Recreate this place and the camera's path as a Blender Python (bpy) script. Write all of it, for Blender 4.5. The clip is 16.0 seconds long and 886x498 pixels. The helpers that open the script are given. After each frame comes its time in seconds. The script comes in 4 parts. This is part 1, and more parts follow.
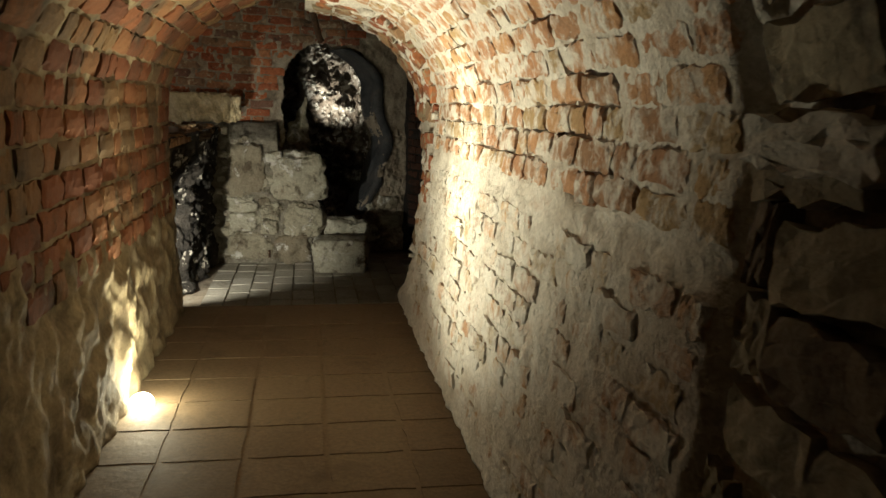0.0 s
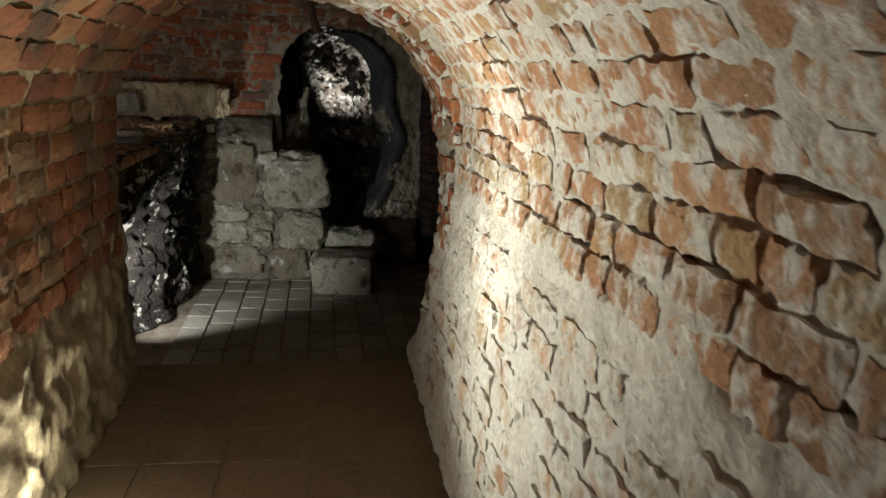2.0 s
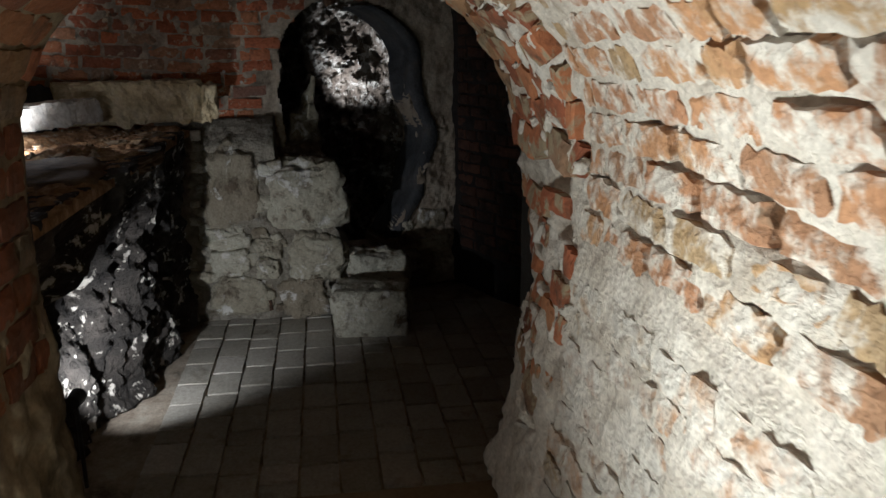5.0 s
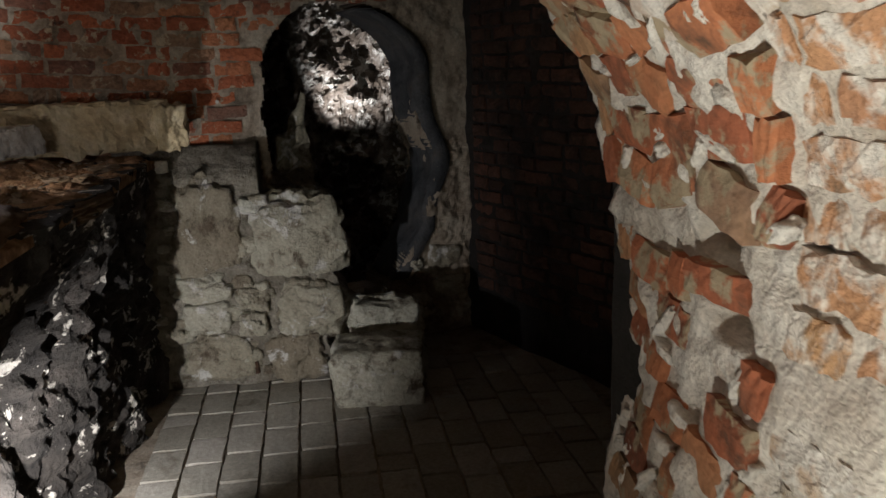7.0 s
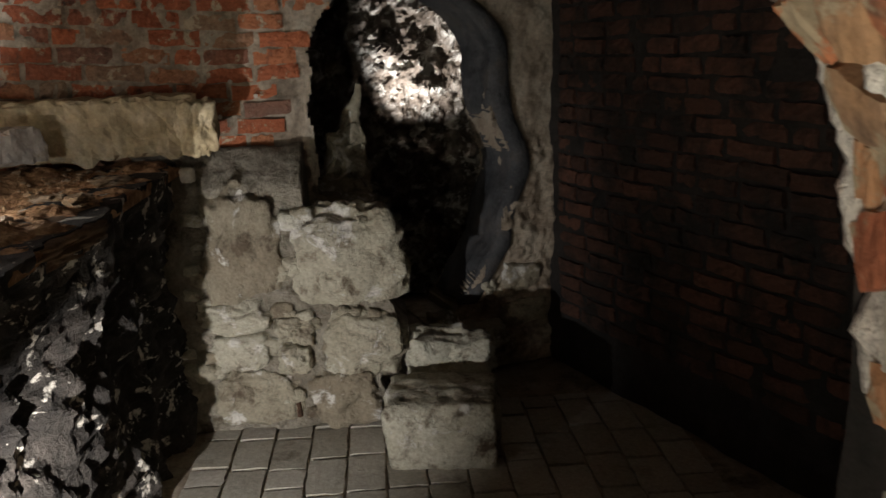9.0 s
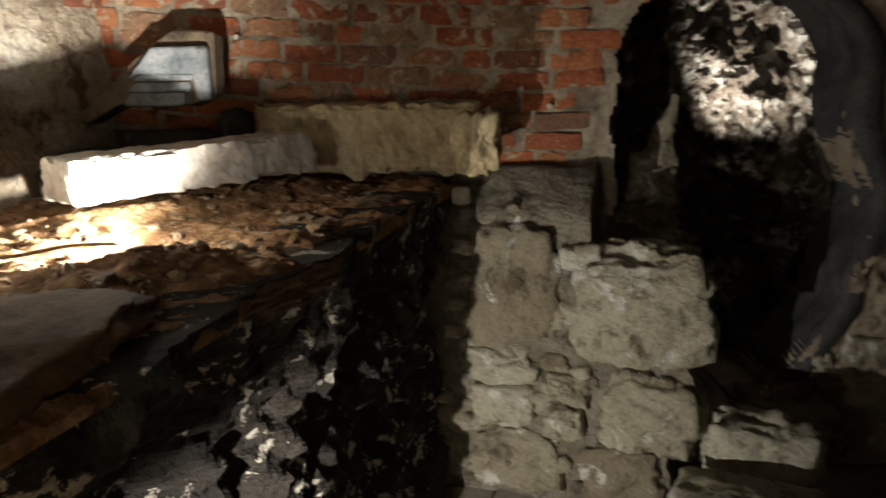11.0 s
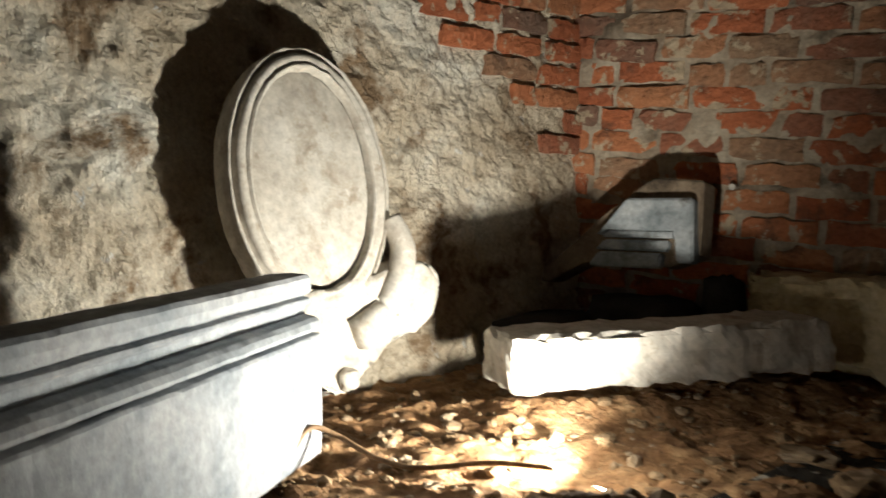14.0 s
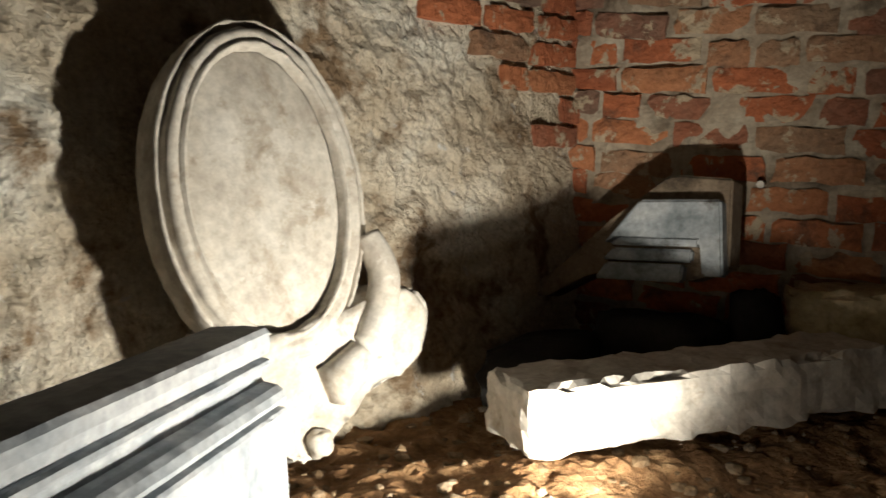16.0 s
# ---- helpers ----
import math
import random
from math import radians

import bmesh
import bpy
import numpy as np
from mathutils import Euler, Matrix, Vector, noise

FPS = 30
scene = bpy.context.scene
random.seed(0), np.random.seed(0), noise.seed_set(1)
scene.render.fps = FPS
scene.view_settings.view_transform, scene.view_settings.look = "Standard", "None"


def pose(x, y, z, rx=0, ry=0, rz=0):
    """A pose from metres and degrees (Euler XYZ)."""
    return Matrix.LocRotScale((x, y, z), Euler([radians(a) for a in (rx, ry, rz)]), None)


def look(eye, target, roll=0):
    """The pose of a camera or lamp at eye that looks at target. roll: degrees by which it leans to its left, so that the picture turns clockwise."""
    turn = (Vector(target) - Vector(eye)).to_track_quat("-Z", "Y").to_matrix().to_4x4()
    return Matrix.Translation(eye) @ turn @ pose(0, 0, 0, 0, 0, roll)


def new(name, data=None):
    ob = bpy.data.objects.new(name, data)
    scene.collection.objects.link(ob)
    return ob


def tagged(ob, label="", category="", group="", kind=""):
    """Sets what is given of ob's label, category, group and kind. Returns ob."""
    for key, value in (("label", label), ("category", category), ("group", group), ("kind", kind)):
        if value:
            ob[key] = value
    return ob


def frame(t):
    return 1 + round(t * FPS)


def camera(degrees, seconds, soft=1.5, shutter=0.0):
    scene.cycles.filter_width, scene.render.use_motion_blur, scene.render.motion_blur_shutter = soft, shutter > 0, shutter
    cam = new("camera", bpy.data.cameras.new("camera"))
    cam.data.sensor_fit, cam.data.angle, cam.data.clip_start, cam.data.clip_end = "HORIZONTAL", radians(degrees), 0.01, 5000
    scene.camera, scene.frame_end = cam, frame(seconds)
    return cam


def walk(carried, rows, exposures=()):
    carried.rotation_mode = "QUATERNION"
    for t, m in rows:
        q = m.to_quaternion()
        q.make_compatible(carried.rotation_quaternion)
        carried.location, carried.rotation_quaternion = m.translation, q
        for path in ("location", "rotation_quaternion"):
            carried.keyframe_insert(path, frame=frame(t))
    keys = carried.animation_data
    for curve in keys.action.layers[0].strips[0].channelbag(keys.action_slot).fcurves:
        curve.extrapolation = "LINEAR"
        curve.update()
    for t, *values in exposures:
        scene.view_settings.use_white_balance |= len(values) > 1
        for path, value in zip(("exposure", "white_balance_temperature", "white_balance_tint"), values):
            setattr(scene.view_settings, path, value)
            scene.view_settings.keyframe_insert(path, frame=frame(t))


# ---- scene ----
cam = camera(57.4, 16.0, soft=1.5, shutter=0.45)
PATH = [
    (0, (0.029, -0.037, 1.281), (0.362, 1.903, 0.93), 1.4),
    (0.5, (0.042, 0.244, 1.284), (0.378, 2.178, 0.902), 1.5),
    (1, (0.049, 0.513, 1.422), (0.383, 2.446, 1.028), 1.8),
    (1.5, (0.121, 0.779, 1.423), (0.456, 2.71, 1.026), 1.8),
    (2, (0.163, 1.046, 1.486), (0.463, 2.978, 1.065), 2.2),
    (2.5, (0.143, 1.295, 1.509), (0.448, 3.217, 1.047), 1.4),
    (3, (0.13, 1.49, 1.526), (0.473, 3.4, 1.042), 0.1),
    (3.5, (0.121, 1.775, 1.515), (0.447, 3.686, 1.021), -0.4),
    (4, (0.101, 1.967, 1.533), (0.396, 3.882, 1.037), -0.4),
    (4.2, (0.103, 2.071, 1.541), (0.383, 3.987, 1.04), -0.3),
    (6.5, (0.048, 3.218, 1.479), (0.353, 5.144, 1.034), -1.8),
    (7, (0.067, 3.438, 1.476), (0.371, 5.364, 1.03), -2.0),
    (7.5, (0.089, 3.65, 1.48), (0.35, 5.58, 1.024), -2.8),
    (8, (0.131, 3.87, 1.493), (0.373, 5.801, 1.031), -2.9),
    (8.2, (0.141, 3.961, 1.497), (0.379, 5.892, 1.033), -2.9),
    (10.3, (0.143, 4.717, 1.545), (-0.117, 6.627, 1.011), -1.2),
    (10.5, (0.138, 4.797, 1.54), (-0.203, 6.698, 1.022), -1.4),
    (11, (0.115, 4.975, 1.53), (-0.46, 6.831, 1.058), -1.3),
    (11.5, (0.062, 5.099, 1.547), (-0.727, 6.874, 1.071), -0.9),
    (12, (-0.065, 5.27, 1.557), (-0.998, 6.979, 1.102), -1.3),
    (12.5, (-0.153, 5.357, 1.566), (-1.298, 6.957, 1.208), -1.4),
    (13, (-0.143, 5.437, 1.496), (-1.478, 6.907, 1.259), -0.4),
    (13.5, (-0.152, 5.496, 1.531), (-1.583, 6.885, 1.381), 0.6),
    (14, (-0.295, 5.55, 1.575), (-1.806, 6.854, 1.452), -0.4),
    (14.5, (-0.445, 5.602, 1.582), (-1.999, 6.855, 1.462), -0.9),
    (15, (-0.55, 5.659, 1.6), (-2.109, 6.905, 1.464), -0.9),
    (15.5, (-0.632, 5.711, 1.622), (-2.146, 7.008, 1.472), -0.9),
    (16, (-0.668, 5.77, 1.634), (-2.099, 7.158, 1.468), -1.2),
]
EXPOSURES = [(0, 0.42, 5850, 8), (1.0, 0.22, 5800, 8), (2.5, -0.15, 4950, 15), (4.2, -0.35, 4850, 16), (6.8, 0.15, 5150, 19), (8.2, 0.6, 5350, 20), (10.4, 0.98, 5600, 15), (11.3, 0.25, 5800, 14), (12.0, -0.15, 5800, 12), (13.5, -0.35, 5750, 11), (16, -0.6, 5900, 13)]
walk(cam, [(t, look(eye, target, roll)) for t, eye, target, roll in PATH], EXPOSURES)


# ---- world and lamps ----
world = bpy.data.worlds.new("cellar_dark")
world.use_nodes = True
world.node_tree.nodes["Background"].inputs[0].default_value = (0.6, 0.7, 1.0, 1)
world.node_tree.nodes["Background"].inputs[1].default_value = 0.0
scene.world = world


def lamp(name, kind, m, power, colour, size, spot=None, blend=1.0):
    data = bpy.data.lights.new(name, kind)
    data.energy, data.color, data.shadow_soft_size = power, colour, size
    if spot:
        data.spot_size, data.spot_blend = radians(spot), blend
    ob = new(name, data)
    ob.matrix_world = m
    return ob


WARM = (1.0, 0.89, 0.58)
WHITE = (1.0, 0.90, 0.70)
FLOOR_LAMP = Vector((-0.655, 3.35, 0.085))
LEDGE_LAMP = Vector((-1.27, 6.77, 1.08))
STEP_LAMP = Vector((-1.0, 5.92, 0.10))
lamp("floor_lamp_beam", "SPOT", look(FLOOR_LAMP, (0.72, 3.25, 1.95)), 225, WARM, 0.03, 112)
lamp("floor_lamp_core", "SPOT", look(FLOOR_LAMP, (0.76, 3.58, 1.12)), 150, WARM, 0.03, 34)
lamp("floor_lamp_spill", "SPOT", look(FLOOR_LAMP, (0.10, 5.2, 2.2)), 56, WARM, 0.03, 104)
lamp("floor_lamp_glow", "POINT", pose(FLOOR_LAMP.x + 0.02, FLOOR_LAMP.y, 0.12), 8, WARM, 0.03)
lamp("ledge_lamp_light", "SPOT", look(LEDGE_LAMP, LEDGE_LAMP + Vector((-0.66, -0.16, 0.52))), 110, WHITE, 0.02, 174, 0.6)
lamp("ledge_lamp_glow", "POINT", pose(LEDGE_LAMP.x, LEDGE_LAMP.y, 1.13), 3.3, WHITE, 0.015)
lamp("step_lamp_light", "SPOT", look(STEP_LAMP, (-0.80, 8.1, 0.12)), 94, WHITE, 0.010, 90, 0.8)
lamp("cave_lamp_light", "SPOT", look((0.20, 9.74, 0.90), (0.50, 10.1, 1.42)), 62, WHITE, 0.02, 84, 0.8)


# ---- materials ----
def tex_noise(nt, scale, detail=6, rough=0.6, vec=None, dist=0.0):
    n = nt.nodes.new("ShaderNodeTexNoise")
    n.inputs["Scale"].default_value, n.inputs["Detail"].default_value = scale, detail
    n.inputs["Roughness"].default_value, n.inputs["Distortion"].default_value = rough, dist
    if vec:
        nt.links.new(vec, n.inputs["Vector"])
    return n.outputs["Fac"]


def ramp(nt, fac, stops):
    r = nt.nodes.new("ShaderNodeValToRGB")
    e = r.color_ramp.elements
    while len(e) < len(stops):
        e.new(0.5)
    for el, (p, c) in zip(e, stops):
        el.position, el.color = p, (*c, 1)
    nt.links.new(fac, r.inputs[0])
    return r.outputs[0]


def mixed(nt, fac, a, b, mode="MIX"):
    m = nt.nodes.new("ShaderNodeMix")
    m.data_type, m.blend_type = "RGBA", mode
    for sock, v in ((m.inputs[0], fac), (m.inputs[6], a), (m.inputs[7], b)):
        if isinstance(v, tuple):
            sock.default_value = (*v, 1)
        elif isinstance(v, float):
            sock.default_value = v
        else:
            nt.links.new(v, sock)
    return m.outputs[2]


def surface(name, stops, scale=5.0, by_piece=0.0, wash=None, dirt=None, rough=0.9, bump=0.6, grain=60.0, metal=0.0, depth=0.012):
    """stops: colours run through by a noise of that scale, or piece by piece; wash: (colour, from, to, scale) of a limewash over it;
    dirt: the same for stains."""
    mat = bpy.data.materials.new(name)
    mat.use_nodes = True
    nt = mat.node_tree
    b = nt.nodes["Principled BSDF"]
    pos = nt.nodes.new("ShaderNodeNewGeometry").outputs["Position"]
    big = tex_noise(nt, scale, 7, 0.62, pos)
    if by_piece:
        info = nt.nodes.new("ShaderNodeObjectInfo").outputs["Random"]
        m = nt.nodes.new("ShaderNodeMix")
        m.inputs[0].default_value = by_piece
        nt.links.new(big, m.inputs[2])
        nt.links.new(info, m.inputs[3])
        col = ramp(nt, m.outputs[0], stops)
    else:
        col = ramp(nt, big, stops)
    fine = tex_noise(nt, grain, 5, 0.7, pos)
    col = mixed(nt, 0.55, col, ramp(nt, fine, [(0.3, (0.45, 0.45, 0.45)), (0.7, (1.25, 1.25, 1.25))]), "MULTIPLY")
    for layer in (dirt, wash):
        if layer:
            c, lo, hi, sc = layer
            f = ramp(nt, tex_noise(nt, sc, 8, 0.68, pos, 0.3), [(lo, (0, 0, 0)), (hi, (1, 1, 1))])
            tone = ramp(nt, tex_noise(nt, sc * 4, 5, 0.7, pos), [(0.25, tuple(v * 0.62 for v in c)), (0.7, c)])
            col = mixed(nt, f, col, tone)
    nt.links.new(col, b.inputs["Base Color"])
    b.inputs["Roughness"].default_value, b.inputs["Metallic"].default_value = rough, metal
    b.inputs["Specular IOR Level"].default_value = 0.25
    bn = nt.nodes.new("ShaderNodeBump")
    bn.inputs["Strength"].default_value, bn.inputs["Distance"].default_value = bump, depth
    h = nt.nodes.new("ShaderNodeMath")
    h.operation = "MULTIPLY_ADD"
    h.inputs[1].default_value = 0.5
    nt.links.new(fine, h.inputs[0])
    nt.links.new(tex_noise(nt, grain * 0.3, 6, 0.65, pos), h.inputs[2])
    nt.links.new(h.outputs[0], bn.inputs["Height"])
    nt.links.new(bn.outputs[0], b.inputs["Normal"])
    return mat


def glowing(name, colour, strength):
    mat = bpy.data.materials.new(name)
    mat.use_nodes = True
    b = mat.node_tree.nodes["Principled BSDF"]
    b.inputs["Base Color"].default_value = (*colour, 1)
    b.inputs["Emission Color"].default_value = (*colour, 1)
    b.inputs["Emission Strength"].default_value = strength
    return mat


BRICKS = [(0.1, (0.20, 0.075, 0.04)), (0.35, (0.33, 0.11, 0.05)), (0.55, (0.40, 0.16, 0.07)), (0.75, (0.34, 0.20, 0.10)), (0.92, (0.22, 0.15, 0.11))]
M_BRICK_WASHED = surface("limewashed_brick", [(p, (r * 0.75 + 0.16, g * 0.80 + 0.125, b * 0.65 + 0.08)) for p, (r, g, b) in BRICKS], 9, 0.7, wash=((0.72, 0.67, 0.60), 0.46, 0.58, 11), dirt=((0.20, 0.14, 0.09), 0.60, 0.70, 6), bump=1.0, depth=0.018)
M_BRICK_HEAVY = surface("heavily_limewashed_brick", [(p, (r * 0.65 + 0.22, g * 0.70 + 0.18, b * 0.55 + 0.125)) for p, (r, g, b) in BRICKS], 9, 0.7, wash=((0.72, 0.68, 0.62), 0.36, 0.52, 8), dirt=((0.20, 0.15, 0.10), 0.60, 0.70, 9), bump=1.0, depth=0.02)
M_BRICK_RED = surface("red_brick", BRICKS, 9, 0.75, wash=((0.36, 0.29, 0.19), 0.52, 0.57, 8), dirt=((0.07, 0.05, 0.035), 0.52, 0.66, 4))
M_BRICK_BUFF = surface("mortar_smeared_brick", [(0.1, (0.178, 0.118, 0.085)), (0.3, (0.315, 0.099, 0.043)), (0.5, (0.420, 0.138, 0.057)), (0.7, (0.388, 0.168, 0.076)), (0.9, (0.251, 0.168, 0.105))], 9, 0.8, wash=((0.46, 0.37, 0.25), 0.565, 0.60, 11), dirt=((0.08, 0.055, 0.04), 0.56, 0.68, 5), bump=0.9, depth=0.02)
# The red brick tones at about half strength.
M_BRICK_DARK = surface("dark_brown_brick", [(p, (r * 0.50, g * 0.52, b * 0.46)) for p, (r, g, b) in BRICKS], 8, 0.7, wash=((0.20, 0.165, 0.10), 0.60, 0.76, 6), dirt=((0.05, 0.04, 0.025), 0.50, 0.70, 3))
# Brick for the unlit chamber side: its shade is put into the colour.
M_BRICK_SHADE = surface("shade_black_brick", [(0.2, (0.045, 0.024, 0.016)), (0.8, (0.11, 0.05, 0.03))], 6, 0.5, dirt=((0.02, 0.016, 0.013), 0.45, 0.6, 3))
M_LIME = surface("lime_plaster", [(0.28, (0.42, 0.36, 0.29)), (0.45, (0.60, 0.55, 0.48)), (0.65, (0.72, 0.68, 0.62))], 4, dirt=((0.24, 0.18, 0.12), 0.60, 0.72, 5), wash=((0.56, 0.43, 0.33), 0.58, 0.70, 4), bump=0.9, grain=70, depth=0.02)
M_MORTAR_WHITE = surface("white_lime_mortar", [(0.28, (0.46, 0.42, 0.36)), (0.5, (0.66, 0.62, 0.56)), (0.7, (0.78, 0.75, 0.70))], 9, dirt=((0.22, 0.18, 0.14), 0.60, 0.70, 9), bump=1.0, depth=0.02)
M_MORTAR = surface("sandy_mortar", [(0.3, (0.160, 0.120, 0.080)), (0.5, (0.320, 0.264, 0.192)), (0.7, (0.416, 0.368, 0.280))], 6, dirt=((0.064, 0.048, 0.032), 0.55, 0.7, 4))
M_MORTAR_DARK = surface("dark_brown_mortar", [(0.3, (0.10, 0.075, 0.045)), (0.5, (0.20, 0.155, 0.09)), (0.7, (0.33, 0.27, 0.16))], 5, dirt=((0.05, 0.04, 0.025), 0.5, 0.7, 3))
# Near-black in place of deep shade, so that these surfaces bounce no light.
M_SHADE_BLACK = surface("shade_black_masonry", [(0.3, (0.010, 0.009, 0.008)), (0.7, (0.035, 0.030, 0.026))], 5)
M_PLASTER = surface("old_grey_plaster", [(0.28, (0.354, 0.277, 0.186)), (0.42, (0.567, 0.484, 0.354)), (0.55, (0.708, 0.643, 0.513)), (0.72, (0.800, 0.800, 0.725))], 2.6, dirt=((0.261, 0.179, 0.103), 0.52, 0.62, 4), wash=((0.726, 0.726, 0.701), 0.62, 0.68, 9), bump=1.0, grain=75, depth=0.035)
M_RUBBLE = surface("rubble_stone", [(0.2, (0.228, 0.187, 0.125)), (0.45, (0.361, 0.325, 0.231)), (0.65, (0.456, 0.424, 0.318)), (0.85, (0.532, 0.512, 0.404))], 6, 0.6, dirt=((0.13, 0.10, 0.065), 0.53, 0.64, 7), wash=((0.74, 0.71, 0.63), 0.57, 0.63, 5), bump=1.0, depth=0.025)
M_PIER = surface("grey_rubble_mortar", [(0.28, (0.15, 0.125, 0.09)), (0.5, (0.27, 0.24, 0.18)), (0.7, (0.38, 0.35, 0.28))], 6, dirt=((0.10, 0.08, 0.05), 0.52, 0.66, 6), bump=1.0, depth=0.03)
# Toned far below the niche plaster, close to black.
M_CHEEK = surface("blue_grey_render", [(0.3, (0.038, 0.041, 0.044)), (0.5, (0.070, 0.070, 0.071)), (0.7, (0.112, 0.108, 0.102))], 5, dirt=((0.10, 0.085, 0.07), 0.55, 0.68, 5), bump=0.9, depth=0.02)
M_STONE_BROWN = surface("brown_fieldstone", [(0.2, (0.13, 0.09, 0.06)), (0.5, (0.24, 0.19, 0.13)), (0.8, (0.36, 0.31, 0.22))], 6, 0.5, dirt=((0.06, 0.045, 0.03), 0.52, 0.68, 5), bump=0.9)
M_ROCK = surface("rough_rock", [(0.3, (0.06, 0.045, 0.03)), (0.5, (0.16, 0.13, 0.10)), (0.7, (0.36, 0.33, 0.28))], 7, wash=((0.60, 0.57, 0.50), 0.52, 0.58, 9), bump=1.0, grain=40, depth=0.04)
# Shade and lit chips of grazing light put into colour: near-black, pale flecks.
M_LEDGE = surface("shaded_ledge_rock", [(0.3, (0.012, 0.010, 0.008)), (0.5, (0.026, 0.022, 0.017)), (0.7, (0.06, 0.05, 0.04))], 6, wash=((0.52, 0.48, 0.40), 0.575, 0.61, 10), bump=1.0, grain=40, depth=0.03)
M_EARTH = surface("crumbled_earth", [(0.3, (0.151, 0.076, 0.030)), (0.5, (0.301, 0.168, 0.075)), (0.65, (0.478, 0.302, 0.150)), (0.78, (0.743, 0.554, 0.330))], 14, bump=1.0, grain=90, depth=0.02)
M_CLOD = surface("earth_clods", [(0.3, (0.14, 0.085, 0.04)), (0.5, (0.26, 0.18, 0.10)), (0.7, (0.46, 0.38, 0.28))], 8, bump=0.8, grain=90)
M_SLABSTONE = surface("brown_flagstone", [(0.3, (0.095, 0.058, 0.030)), (0.55, (0.155, 0.100, 0.052)), (0.75, (0.225, 0.155, 0.085))], 7, bump=0.9, dirt=((0.06, 0.04, 0.022), 0.50, 0.64, 6))
M_LIMESTONE = surface("pale_limestone", [(0.3, (0.400, 0.360, 0.304)), (0.5, (0.496, 0.464, 0.400)), (0.7, (0.576, 0.552, 0.496))], 9, bump=0.4, grain=45, depth=0.006, dirt=((0.35, 0.30, 0.23), 0.54, 0.68, 11), wash=((0.64, 0.61, 0.55), 0.60, 0.66, 16))
M_CREAM = surface("cream_sandstone", [(0.3, (0.34, 0.26, 0.14)), (0.5, (0.48, 0.39, 0.23)), (0.7, (0.58, 0.50, 0.34))], 7, bump=0.8, grain=50)
M_MARBLE = surface("blue_grey_marble", [(0.3, (0.168, 0.192, 0.215)), (0.45, (0.281, 0.304, 0.321)), (0.6, (0.374, 0.385, 0.391)), (0.75, (0.340, 0.340, 0.329))], 8, bump=0.35, grain=50, rough=0.7, depth=0.006, dirt=((0.212, 0.204, 0.187), 0.64, 0.74, 9))
M_MARBLE_DULL = surface("dull_grey_marble", [(0.3, (0.13, 0.15, 0.16)), (0.5, (0.25, 0.27, 0.28)), (0.7, (0.36, 0.37, 0.37))], 12, bump=0.5, grain=60, rough=0.75, depth=0.008, dirt=((0.10, 0.09, 0.08), 0.58, 0.7, 9))
M_TILE = surface("worn_floor_tile", [(0.2, (0.118, 0.082, 0.045)), (0.5, (0.142, 0.099, 0.057)), (0.8, (0.162, 0.116, 0.066))], 3, 0.3, dirt=((0.075, 0.054, 0.031), 0.55, 0.75, 3), bump=0.3, rough=0.75)
M_PAVER = surface("grey_paver", [(0.2, (0.30, 0.27, 0.21)), (0.5, (0.38, 0.35, 0.28)), (0.8, (0.46, 0.42, 0.35))], 6, 0.5, dirt=((0.16, 0.13, 0.09), 0.58, 0.75, 4), bump=0.5)
M_IRON = surface("rusty_iron", [(0.3, (0.05, 0.03, 0.02)), (0.7, (0.12, 0.07, 0.04))], 30, bump=0.5, rough=0.7, metal=0.4)
M_BLACK = surface("black_housing", [(0.3, (0.02, 0.02, 0.02)), (0.7, (0.035, 0.035, 0.035))], 30, bump=0.1, rough=0.5)
M_CABLE = surface("tan_cable", [(0.3, (0.20, 0.12, 0.06)), (0.7, (0.30, 0.19, 0.10))], 30, bump=0.1, rough=0.55)
M_BULB = glowing("lamp_glow", (1.0, 0.86, 0.55), 40)


# ---- mesh helpers ----
def fbm(p, scale, octaves=4):
    return noise.fractal(Vector(p) * scale, 1.0, 2.0, octaves, noise_basis="PERLIN_ORIGINAL")


def finish(name, verts, faces, mat, parent=None, smooth=False, label=""):
    me = bpy.data.meshes.new(name)
    me.from_pydata([tuple(v) for v in verts], [], faces)
    me.materials.append(mat)
    me.polygons.foreach_set("use_smooth", [smooth] * len(me.polygons))
    me.update()
    ob = new(name, me)
    if parent:
        ob.parent = parent
    return tagged(ob, label) if label else ob


def part(name, bm, material, parent=None, label="", smooth=False):
    me = bpy.data.meshes.new(name)
    bmesh.ops.recalc_face_normals(bm, faces=bm.faces)
    bm.to_mesh(me)
    bm.free()
    me.materials.append(material)
    me.polygons.foreach_set("use_smooth", [smooth] * len(me.polygons))
    ob = new(name, me)
    if parent:
        ob.parent = parent
    return tagged(ob, label) if label else ob


def thing(name, label, category, at=(0, 0, 0), group=""):
    ob = new(name)
    ob.location = at
    return tagged(ob, label, category, group)


